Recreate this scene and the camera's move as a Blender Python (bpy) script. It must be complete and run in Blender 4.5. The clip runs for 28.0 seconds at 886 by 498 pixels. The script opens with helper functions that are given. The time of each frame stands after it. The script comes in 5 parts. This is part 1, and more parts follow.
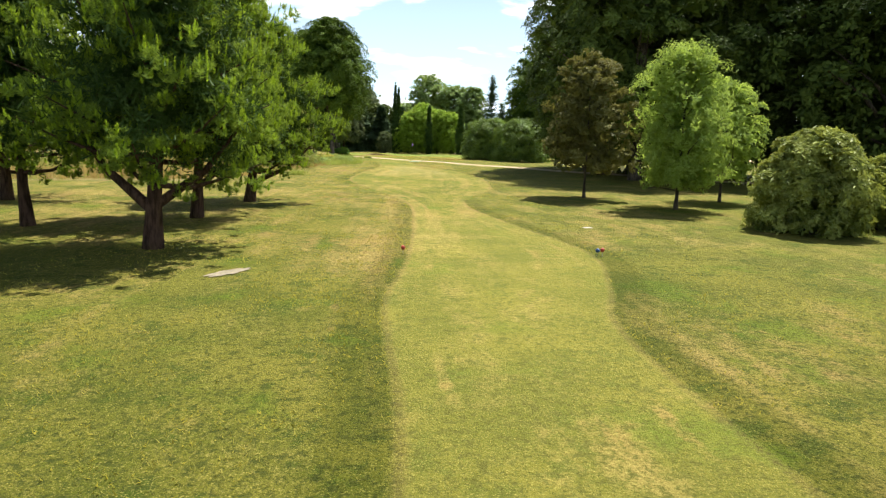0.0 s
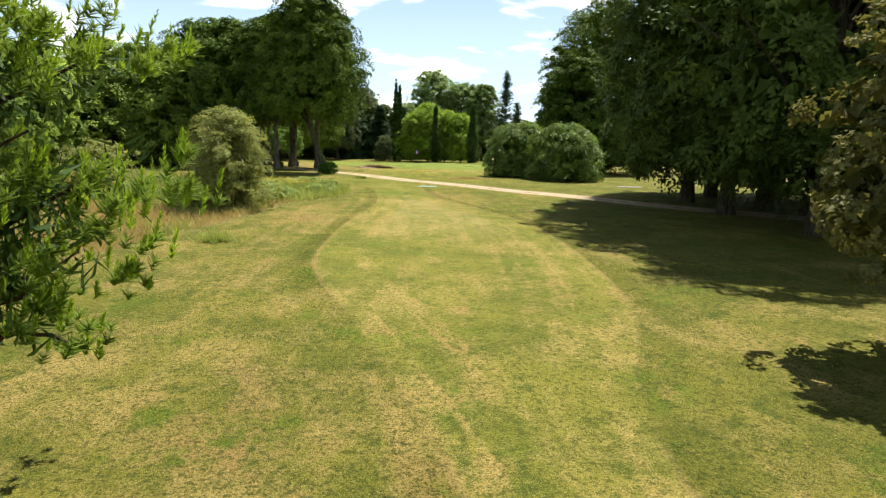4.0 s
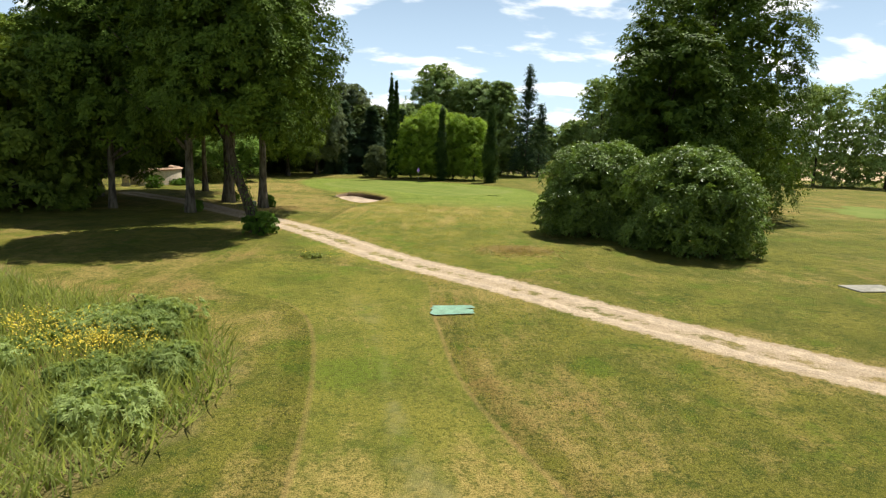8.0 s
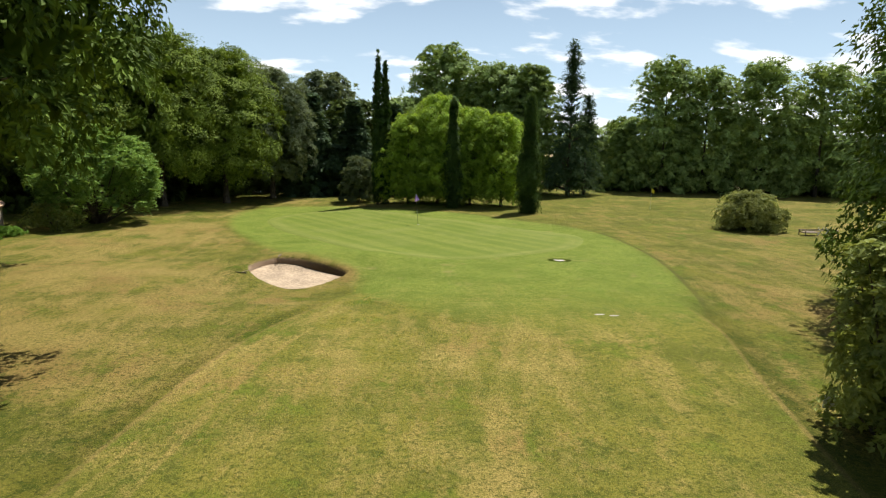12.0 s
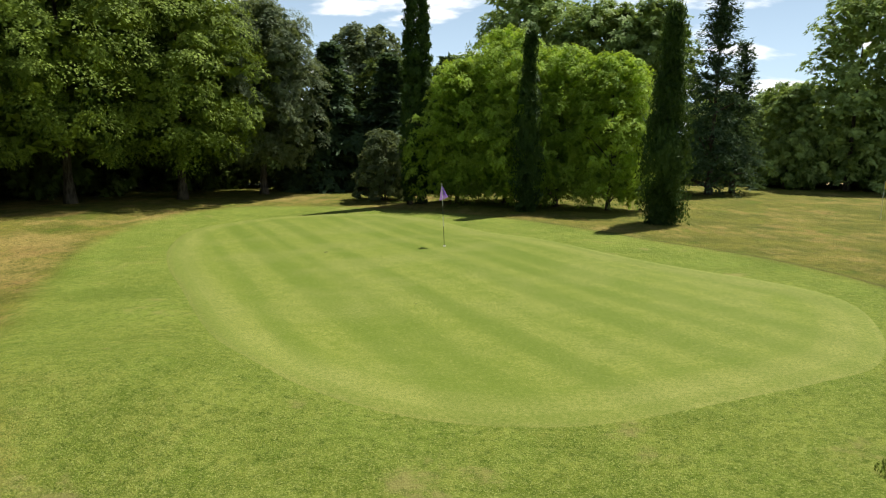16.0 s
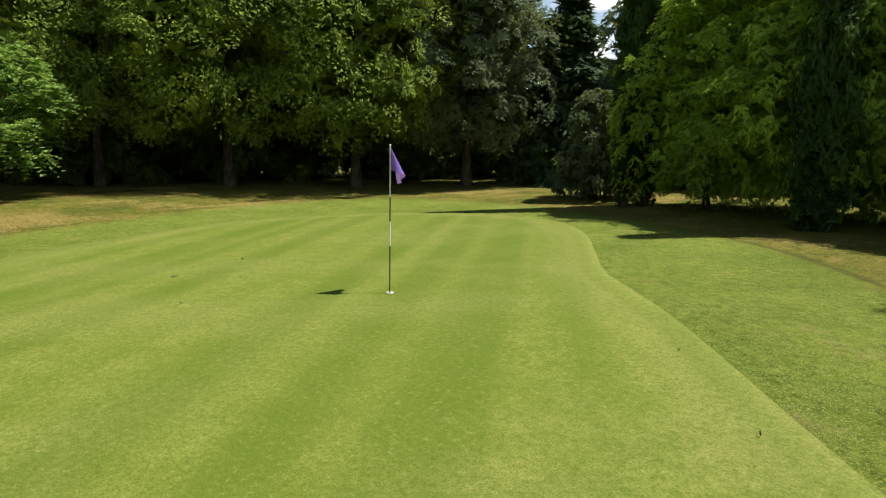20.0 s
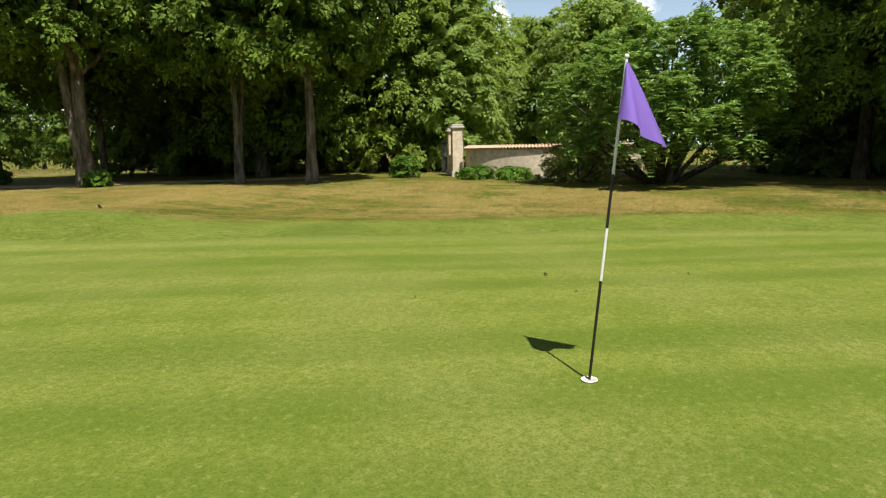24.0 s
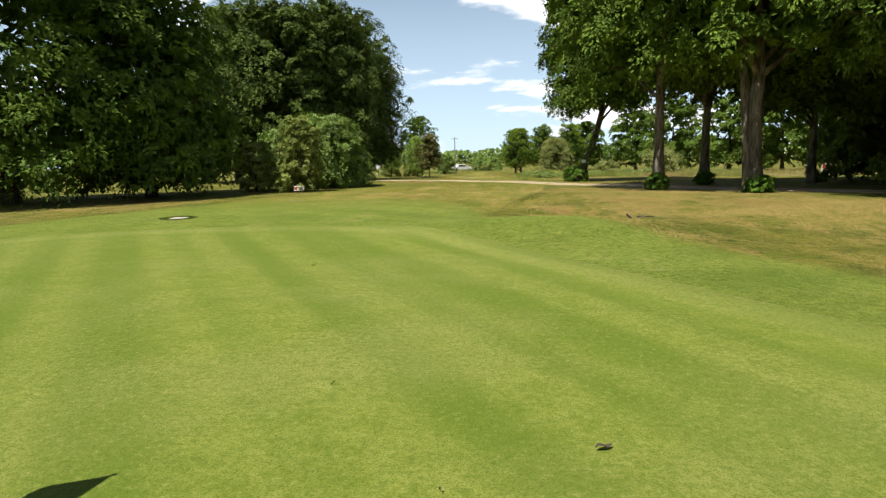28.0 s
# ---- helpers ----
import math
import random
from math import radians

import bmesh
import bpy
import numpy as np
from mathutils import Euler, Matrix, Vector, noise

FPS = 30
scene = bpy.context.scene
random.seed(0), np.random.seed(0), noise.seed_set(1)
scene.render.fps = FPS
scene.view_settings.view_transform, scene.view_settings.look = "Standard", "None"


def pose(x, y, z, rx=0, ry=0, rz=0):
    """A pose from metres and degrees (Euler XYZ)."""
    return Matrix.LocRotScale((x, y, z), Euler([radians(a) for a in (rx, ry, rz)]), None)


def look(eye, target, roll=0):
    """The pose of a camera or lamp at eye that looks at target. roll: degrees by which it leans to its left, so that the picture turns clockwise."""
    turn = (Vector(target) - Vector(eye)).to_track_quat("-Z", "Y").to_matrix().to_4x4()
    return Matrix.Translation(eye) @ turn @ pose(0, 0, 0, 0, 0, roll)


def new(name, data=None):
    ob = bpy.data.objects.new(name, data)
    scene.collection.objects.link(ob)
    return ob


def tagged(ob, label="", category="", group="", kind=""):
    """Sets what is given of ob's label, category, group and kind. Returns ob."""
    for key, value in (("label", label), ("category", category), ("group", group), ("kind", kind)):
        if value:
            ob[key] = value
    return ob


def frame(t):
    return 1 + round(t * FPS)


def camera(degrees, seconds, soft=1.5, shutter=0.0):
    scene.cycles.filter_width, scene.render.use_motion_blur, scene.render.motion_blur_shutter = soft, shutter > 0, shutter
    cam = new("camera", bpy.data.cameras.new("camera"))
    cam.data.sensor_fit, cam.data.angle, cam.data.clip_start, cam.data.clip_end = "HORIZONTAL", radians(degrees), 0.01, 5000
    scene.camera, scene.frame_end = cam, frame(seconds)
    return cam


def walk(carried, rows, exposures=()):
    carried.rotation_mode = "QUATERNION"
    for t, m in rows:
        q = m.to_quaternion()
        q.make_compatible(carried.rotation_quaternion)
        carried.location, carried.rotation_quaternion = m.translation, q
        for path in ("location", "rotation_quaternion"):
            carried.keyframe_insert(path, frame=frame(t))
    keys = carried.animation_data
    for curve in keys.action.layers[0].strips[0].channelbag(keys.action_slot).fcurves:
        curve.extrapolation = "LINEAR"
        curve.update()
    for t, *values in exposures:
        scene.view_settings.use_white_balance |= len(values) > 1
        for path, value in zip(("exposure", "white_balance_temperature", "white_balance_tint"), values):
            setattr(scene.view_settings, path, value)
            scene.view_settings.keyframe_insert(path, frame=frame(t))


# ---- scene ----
PATH = [
    (0, (1.289, -1.818, 1.816), (1.385, 0.153, 1.491), 1.7),
    (0.5, (1.237, -0.292, 1.97), (1.335, 1.679, 1.645), 1.8),
    (1, (1.184, 1.442, 2.122), (1.278, 3.413, 1.797), 1.6),
    (1.5, (1.095, 3.362, 2.301), (1.185, 5.333, 1.973), 1.4),
    (2, (0.964, 5.464, 2.444), (1.054, 7.435, 2.115), 1.2),
    (2.5, (0.756, 7.719, 2.561), (0.85, 9.689, 2.234), 1.2),
    (3, (0.592, 10.082, 2.714), (0.688, 12.052, 2.386), 1.3),
    (3.5, (0.557, 12.635, 2.833), (0.652, 14.606, 2.507), 1.3),
    (4, (0.443, 15.319, 3.004), (0.539, 17.289, 2.678), 1.4),
    (4.5, (0.351, 18.109, 3.18), (0.447, 20.08, 2.855), 1.4),
    (6.5, (0.102, 29.659, 4.258), (0.203, 31.629, 3.929), 1.7),
    (7, (0.106, 32.73, 4.432), (0.208, 34.701, 4.104), 1.7),
    (7.5, (0.136, 35.935, 4.627), (0.238, 37.905, 4.3), 1.8),
    (8, (0.183, 39.163, 4.851), (0.285, 41.133, 4.524), 1.8),
    (8.5, (0.235, 42.492, 5.089), (0.337, 44.462, 4.76), 1.8),
    (9, (0.368, 45.972, 5.275), (0.465, 47.942, 4.945), 1.4),
    (9.5, (0.488, 49.515, 5.451), (0.584, 51.486, 5.121), 1.2),
    (10, (0.561, 53.023, 5.561), (0.657, 54.994, 5.235), 1.3),
    (10.5, (0.606, 56.482, 5.593), (0.702, 58.453, 5.27), 1.4),
    (11, (0.73, 59.798, 5.576), (0.823, 61.77, 5.257), 1.4),
    (11.5, (0.835, 63.033, 5.637), (0.921, 65.005, 5.316), 1.0),
    (12, (0.935, 66.366, 5.644), (1.012, 68.338, 5.323), 1.0),
    (12.5, (1.084, 69.662, 5.577), (1.15, 71.635, 5.257), 1.0),
    (14.5, (2.156, 81.851, 4.495), (2.131, 83.824, 4.174), 1.2),
    (15, (2.37, 84.05, 4.28), (2.318, 86.022, 3.951), 0.6),
    (15.5, (2.661, 85.6, 4.064), (2.546, 87.57, 3.735), 0.7),
    (16, (3.09, 87.724, 3.869), (2.871, 89.685, 3.54), 0.9),
    (16.5, (3.537, 89.753, 3.654), (3.219, 91.7, 3.328), 1.0),
    (17, (3.932, 91.525, 3.484), (3.508, 93.452, 3.16), 0.9),
    (17.5, (4.249, 93.114, 3.302), (3.722, 95.016, 2.98), 0.9),
    (18, (4.633, 94.721, 3.158), (4.01, 96.593, 2.832), 0.7),
    (18.5, (5.258, 96.538, 3.006), (4.53, 98.372, 2.681), 0.6),
    (19, (6.215, 98.876, 2.845), (5.335, 100.643, 2.522), 0.5),
    (19.5, (6.903, 101.088, 2.784), (5.866, 102.768, 2.463), 0.7),
    (20, (7.122, 102.543, 2.594), (5.81, 104.015, 2.262), 0.5),
    (20.5, (7.025, 103.503, 2.377), (5.471, 104.717, 2.043), 0.3),
    (21, (6.831, 104.238, 2.211), (5.09, 105.165, 1.881), -0.1),
    (21.5, (6.641, 104.926, 2.184), (4.783, 105.586, 1.847), -0.7),
    (23.5, (5.307, 108.323, 2.078), (3.412, 107.776, 1.746), -1.0),
    (24, (4.766, 109.325, 2.051), (2.994, 108.456, 1.725), -0.9),
    (24.5, (3.951, 110.295, 2.021), (2.369, 109.115, 1.7), -1.0),
    (25, (2.985, 111.134, 1.982), (1.644, 109.684, 1.666), -1.2),
    (25.5, (1.931, 111.77, 1.932), (0.896, 110.086, 1.623), -1.1),
    (26, (0.824, 112.153, 1.887), (0.155, 110.292, 1.587), -1.3),
    (26.5, (-0.228, 112.273, 1.855), (-0.571, 110.324, 1.562), -1.4),
    (27, (-1.142, 112.176, 1.825), (-1.199, 110.198, 1.535), -1.4),
    (27.5, (-1.874, 111.72, 1.806), (-1.759, 109.744, 1.52), -1.5),
    (28, (-2.339, 110.889, 2.257), (-2.128, 108.921, 1.968), -1.3),
]
cam = camera(71.8, 28.0, soft=1.3)
walk(cam, [(t, look(eye, target, roll)) for t, eye, target, roll in PATH],
     [(0.0, 1.1), (3.0, 0.95), (6.5, 0.78), (8.0, 0.57), (10.0, 0.6), (12.5, 0.44), (15.0, 0.54), (28.0, 0.5)])

# ---- world, sun, exposure ----
SUN_FROM = Vector((0.62, 0.785, 0.0)).normalized() * math.cos(radians(62)) + Vector((0, 0, math.sin(radians(62))))


def make_world():
    w = bpy.data.worlds.new("sky")
    scene.world = w
    w.use_nodes = True
    nt = w.node_tree
    nt.nodes.clear()
    n, ln = nt.nodes.new, nt.links.new
    out, bg = n("ShaderNodeOutputWorld"), n("ShaderNodeBackground")
    sky = n("ShaderNodeTexSky")
    sky.sky_type, sky.sun_disc = "NISHITA", False
    sky.sun_elevation, sky.sun_rotation = radians(62), math.atan2(SUN_FROM.x, SUN_FROM.y)
    sky.air_density, sky.dust_density, sky.ozone_density = 1.0, 0.3, 1.6
    co, sep = n("ShaderNodeTexCoord"), n("ShaderNodeSeparateXYZ")
    ln(co.outputs["Generated"], sep.inputs[0])
    # clouds on a flat layer: direction divided by its height
    up = n("ShaderNodeMath")
    up.operation = "MAXIMUM"
    up.inputs[1].default_value = 0.03
    ln(sep.outputs["Z"], up.inputs[0])
    add = n("ShaderNodeMath")
    add.operation = "ADD"
    add.inputs[1].default_value = 0.3
    ln(up.outputs[0], add.inputs[0])
    div = n("ShaderNodeVectorMath")
    div.operation = "DIVIDE"
    comb = n("ShaderNodeCombineXYZ")
    for k in range(3):
        ln(add.outputs[0], comb.inputs[k])
    ln(co.outputs["Generated"], div.inputs[0])
    ln(comb.outputs[0], div.inputs[1])
    mp = n("ShaderNodeMapping")
    mp.inputs["Scale"].default_value = (1.5, 2.6, 0.0)
    mp.inputs["Location"].default_value = (3.4, 1.7, 0.0)
    ln(div.outputs[0], mp.inputs[0])
    nz = n("ShaderNodeTexNoise")
    nz.inputs["Scale"].default_value, nz.inputs["Detail"].default_value, nz.inputs["Roughness"].default_value = 1.2, 10, 0.52
    ln(mp.outputs[0], nz.inputs["Vector"])
    ramp = n("ShaderNodeMapRange")
    ramp.interpolation_type = "SMOOTHSTEP"
    ramp.inputs["From Min"].default_value, ramp.inputs["From Max"].default_value = 0.51, 0.59
    ln(nz.outputs["Fac"], ramp.inputs["Value"])
    mix = n("ShaderNodeMix")
    mix.data_type = "RGBA"
    mix.inputs["B"].default_value = (18.0, 18.3, 18.6, 1)
    # thin haze towards the horizon
    haze = n("ShaderNodeMapRange")
    for key, v in (("From Min", 0.0), ("From Max", 0.42), ("To Min", 0.8), ("To Max", 0.0)):
        haze.inputs[key].default_value = v
    ln(sep.outputs["Z"], haze.inputs["Value"])
    pale = n("ShaderNodeMix")
    pale.data_type = "RGBA"
    pale.inputs["B"].default_value = (12.0, 15.6, 19.0, 1)
    ln(sky.outputs[0], pale.inputs["A"])
    ln(haze.outputs[0], pale.inputs["Factor"])
    ln(pale.outputs["Result"], mix.inputs["A"])
    high = n("ShaderNodeMapRange")
    for key, v in (("From Min", 0.4), ("From Max", 0.75), ("To Min", 1.0), ("To Max", 0.15)):
        high.inputs[key].default_value = v
    ln(sep.outputs["Z"], high.inputs["Value"])
    cover = n("ShaderNodeMath")
    cover.operation = "MULTIPLY"
    ln(ramp.outputs[0], cover.inputs[0])
    ln(high.outputs[0], cover.inputs[1])
    ln(cover.outputs[0], mix.inputs["Factor"])
    ln(mix.outputs["Result"], bg.inputs["Color"])
    bg.inputs["Strength"].default_value = 0.05
    ln(bg.outputs[0], out.inputs["Surface"])


make_world()
sun = new("sun", bpy.data.lights.new("sun", "SUN"))
sun.data.energy, sun.data.angle, sun.data.color = 5.0, radians(0.55), (1.0, 0.955, 0.88)
sun.matrix_world = look(SUN_FROM * 100, (0, 0, 0))


# ---- materials ----
def material(name):
    m = bpy.data.materials.new(name)
    m.use_nodes = True
    nt = m.node_tree
    b = nt.nodes["Principled BSDF"]
    b.inputs["Roughness"].default_value = 0.8
    return m, nt, b


def noise_node(nt, scale, detail=4, rough=0.55, coords=None):
    z = nt.nodes.new("ShaderNodeTexNoise")
    z.inputs["Scale"].default_value, z.inputs["Detail"].default_value, z.inputs["Roughness"].default_value = scale, detail, rough
    if coords is not None:
        nt.links.new(coords, z.inputs["Vector"])
    return z.outputs["Fac"]


def mix_node(nt, fac, a, b, blend="MIX"):
    m = nt.nodes.new("ShaderNodeMix")
    m.data_type, m.blend_type = "RGBA", blend
    for key, v in (("Factor", fac), ("A", a), ("B", b)):
        if isinstance(v, (int, float)):
            m.inputs[key].default_value = v
        elif isinstance(v, tuple):
            m.inputs[key].default_value = (*v, 1)
        else:
            nt.links.new(v, m.inputs[key])
    return m.outputs["Result"]


def range_node(nt, v, lo, hi, a=0.0, b=1.0, smooth=True):
    r = nt.nodes.new("ShaderNodeMapRange")
    r.interpolation_type = "SMOOTHSTEP" if smooth else "LINEAR"
    for key, x in (("From Min", lo), ("From Max", hi), ("To Min", a), ("To Max", b)):
        r.inputs[key].default_value = x
    nt.links.new(v, r.inputs["Value"])
    return r.outputs[0]


def math_node(nt, op, a, b=0.0):
    m = nt.nodes.new("ShaderNodeMath")
    m.operation = op
    for k, v in enumerate((a, b)):
        if isinstance(v, (int, float)):
            m.inputs[k].default_value = v
        else:
            nt.links.new(v, m.inputs[k])
    return m.outputs[0]


def attr(nt, name):
    a = nt.nodes.new("ShaderNodeAttribute")
    a.attribute_name = name
    return a.outputs["Fac"]


def bump(nt, b, height, strength, distance):
    n = nt.nodes.new("ShaderNodeBump")
    n.inputs["Strength"].default_value, n.inputs["Distance"].default_value = strength, distance
    nt.links.new(height, n.inputs["Height"])
    nt.links.new(n.outputs[0], b.inputs["Normal"])


def world_coords(nt):
    return nt.nodes.new("ShaderNodeNewGeometry").outputs["Position"]


def leaf_material(name, dark, light, glow=0.4, gloss=0.6, spec=0.06):
    """Leaves: colour varies leaf by leaf and limb by limb; some light passes through."""
    m, nt, b = material(name)
    geo = nt.nodes.new("ShaderNodeNewGeometry")
    fac = geo.outputs["Random Per Island"]
    big = noise_node(nt, 0.9, 2, 0.5, geo.outputs["Position"])
    f2 = math_node(nt, "ADD", math_node(nt, "MULTIPLY", fac, 0.4), range_node(nt, big, 0.3, 0.7, 0.05, 0.6))
    col = mix_node(nt, f2, dark, light)
    nt.links.new(col, b.inputs["Base Color"])
    b.inputs["Roughness"].default_value = gloss
    b.inputs["Specular IOR Level"].default_value = spec
    tr = nt.nodes.new("ShaderNodeBsdfTranslucent")
    nt.links.new(mix_node(nt, 0.6, col, (light[0] * 1.7, light[1] * 1.6, light[2] * 0.8)), tr.inputs["Color"])
    ms = nt.nodes.new("ShaderNodeMixShader")
    ms.inputs[0].default_value = glow
    nt.links.new(b.outputs[0], ms.inputs[1])
    nt.links.new(tr.outputs[0], ms.inputs[2])
    nt.links.new(ms.outputs[0], nt.nodes["Material Output"].inputs["Surface"])
    return m


def bark_material(name, dark, light, scale=9.0):
    m, nt, b = material(name)
    co = nt.nodes.new("ShaderNodeTexCoord").outputs["Object"]
    mp = nt.nodes.new("ShaderNodeMapping")
    mp.inputs["Scale"].default_value = (1, 1, 0.22)
    nt.links.new(co, mp.inputs[0])
    a = noise_node(nt, scale, 8, 0.65, mp.outputs[0])
    c = noise_node(nt, 1.3, 3, 0.5, co)
    col = mix_node(nt, range_node(nt, a, 0.35, 0.65), dark, light)
    col = mix_node(nt, range_node(nt, c, 0.5, 0.75, 0, 0.5), col, (light[0] * 0.7, light[1] * 0.85, light[2] * 0.5))
    nt.links.new(col, b.inputs["Base Color"])
    b.inputs["Roughness"].default_value = 0.9
    b.inputs["Specular IOR Level"].default_value = 0.1
    bump(nt, b, a, 1.0, 0.07)
    return m


def plain_material(name, color, rough=0.6, metal=0.0, grain=0.12, scale=30.0, relief=0.0):
    m, nt, b = material(name)
    co = nt.nodes.new("ShaderNodeTexCoord").outputs["Object"]
    a = noise_node(nt, scale, 5, 0.6, co)
    c = noise_node(nt, scale / 9, 3, 0.6, co)
    f = math_node(nt, "ADD", math_node(nt, "MULTIPLY", a, 0.6), math_node(nt, "MULTIPLY", c, 0.4))
    lo, hi = tuple(v * (1 - grain * 2) for v in color), tuple(min(1, v * (1 + grain * 2)) for v in color)
    nt.links.new(mix_node(nt, range_node(nt, f, 0.3, 0.7), lo, hi), b.inputs["Base Color"])
    b.inputs["Roughness"].default_value, b.inputs["Metallic"].default_value = rough, metal
    if relief:
        bump(nt, b, a, 0.6, relief)
    return m


def grass_base(nt, co, dry):
    """Mown grass: green to straw by dry, mottled at every size, with streaks along the mowing."""
    fine = noise_node(nt, 36, 6, 0.72, co)
    mid = noise_node(nt, 5.0, 6, 0.68, co)
    big = noise_node(nt, 0.8, 5, 0.62, co)
    wide = noise_node(nt, 0.17, 4, 0.6, co)
    mp = nt.nodes.new("ShaderNodeMapping")
    mp.inputs["Scale"].default_value = (1.0, 0.14, 1.0)
    nt.links.new(co, mp.inputs[0])
    streak = noise_node(nt, 1.9, 4, 0.6, mp.outputs[0])
    f = dry
    for n, k in ((wide, 2.3), (big, 2.2), (mid, 1.6), (fine, 0.5), (streak, 1.7)):
        f = math_node(nt, "ADD", f, math_node(nt, "MULTIPLY", math_node(nt, "SUBTRACT", n, 0.5), k))
    hue = noise_node(nt, 0.5, 4, 0.6, co)
    green = mix_node(nt, range_node(nt, hue, 0.35, 0.65), (0.088, 0.101, 0.010), (0.175, 0.162, 0.023))
    straw = mix_node(nt, range_node(nt, fine, 0.35, 0.65), (0.235, 0.165, 0.042), (0.38, 0.285, 0.095))
    col = mix_node(nt, range_node(nt, f, -0.05, 1.12), green, straw)
    brown = range_node(nt, noise_node(nt, 0.31, 5, 0.65, co), 0.45, 0.68, 0.0, 0.6)
    col = mix_node(nt, math_node(nt, "MULTIPLY", brown, range_node(nt, f, 0.2, 0.9)), col, (0.23, 0.125, 0.045))
    clover = range_node(nt, noise_node(nt, 2.3, 4, 0.7, co), 0.53, 0.64, 0.0, 0.7)
    col = mix_node(nt, math_node(nt, "MULTIPLY", clover, range_node(nt, f, 0.75, 0.2)), col, (0.038, 0.07, 0.006))
    pale = range_node(nt, noise_node(nt, 75, 3, 0.6, co), 0.53, 0.66, 0.0, 0.72)
    col = mix_node(nt, pale, col, (0.39, 0.33, 0.09))
    lush = math_node(nt, "MULTIPLY", range_node(nt, noise_node(nt, 0.62, 4, 0.6, co), 0.54, 0.66, 0.0, 0.55), range_node(nt, f, 0.7, 0.1))
    col = mix_node(nt, lush, col, (0.085, 0.145, 0.008))
    clump = noise_node(nt, 12, 5, 0.72, co)
    col = mix_node(nt, range_node(nt, clump, 0.36, 0.52, 0.85, 0.0), col, (0.05, 0.06, 0.010))
    col = mix_node(nt, range_node(nt, fine, 0.36, 0.53, 0.8, 0.0), col, (0.035, 0.048, 0.008))
    return col, fine, mid


M = {}
M["lime_leaf"] = leaf_material("lime_leaf", (0.02, 0.042, 0.007), (0.165, 0.25, 0.034), 0.05)
M["oak_leaf"] = leaf_material("oak_leaf", (0.02, 0.036, 0.009), (0.12, 0.165, 0.032), 0.1)
M["hornbeam_leaf"] = leaf_material("hornbeam_leaf", (0.026, 0.056, 0.01), (0.14, 0.21, 0.03), 0.14)
M["wood_leaf"] = leaf_material("wood_leaf", (0.03, 0.058, 0.009), (0.25, 0.335, 0.05), 0.12)
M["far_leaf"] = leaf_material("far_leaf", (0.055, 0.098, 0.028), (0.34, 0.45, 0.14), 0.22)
M["grey_leaf"] = leaf_material("grey_leaf", (0.07, 0.10, 0.05), (0.17, 0.21, 0.11), 0.3)
M["willow_leaf"] = leaf_material("willow_leaf", (0.06, 0.12, 0.014), (0.4, 0.55, 0.08), 0.3)
M["ash_leaf"] = leaf_material("ash_leaf", (0.099, 0.165, 0.033), (0.325, 0.429, 0.117), 0.45)
M["maple_leaf"] = leaf_material("maple_leaf", (0.05, 0.058, 0.02), (0.235, 0.225, 0.08), 0.2)
M["laurel_leaf"] = leaf_material("laurel_leaf", (0.022, 0.05, 0.009), (0.27, 0.39, 0.08), 0.14, 0.42, 0.22)
M["photinia_leaf"] = leaf_material("photinia_leaf", (0.045, 0.08, 0.014), (0.38, 0.42, 0.12), 0.2, 0.45)
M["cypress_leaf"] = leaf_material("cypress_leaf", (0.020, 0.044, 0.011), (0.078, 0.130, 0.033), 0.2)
M["conifer_leaf"] = leaf_material("conifer_leaf", (0.025, 0.050, 0.025), (0.091, 0.143, 0.065), 0.2)
M["pine_needle"] = leaf_material("pine_needle", (0.06, 0.105, 0.018), (0.25, 0.35, 0.06), 0.26, 0.6)
M["pine_shoot"] = leaf_material("pine_shoot", (0.1, 0.18, 0.015), (0.38, 0.52, 0.05), 0.32, 0.6)
M["sumac_leaf"] = leaf_material("sumac_leaf", (0.05, 0.12, 0.025), (0.29, 0.43, 0.12), 0.25)
M["olive_leaf"] = leaf_material("olive_leaf", (0.09, 0.115, 0.038), (0.37, 0.4, 0.15), 0.3)
M["ivy_leaf"] = leaf_material("ivy_leaf", (0.035, 0.09, 0.012), (0.16, 0.28, 0.04), 0.2)
M["bark"] = bark_material("bark", (0.035, 0.027, 0.02), (0.12, 0.10, 0.075))
M["pale_bark"] = bark_material("pale_bark", (0.06, 0.05, 0.038), (0.22, 0.19, 0.145), 6)
M["pine_bark"] = bark_material("pine_bark", (0.03, 0.018, 0.012), (0.10, 0.06, 0.042), 12)


# ---- terrain ----
def smooth(a, b, v):
    v = np.clip((v - a) / (b - a), 0, 1)
    return v * v * (3 - 2 * v)


def loop(points, closed=True, n=8):
    """A smooth line through a few corner points."""
    p = np.array(points, float)
    k = len(p)
    out = []
    for i in range(k if closed else k - 1):
        a, b, c, d = (p[(i + j) % k] if closed else p[min(max(i + j, 0), k - 1)] for j in (-1, 0, 1, 2))
        for s in np.arange(n) / n:
            out.append(0.5 * (2 * b + (c - a) * s + (2 * a - 5 * b + 4 * c - d) * s**2 + (3 * b - a - 3 * c + d) * s**3))
    if not closed:
        out.append(p[-1])
    return np.array(out)


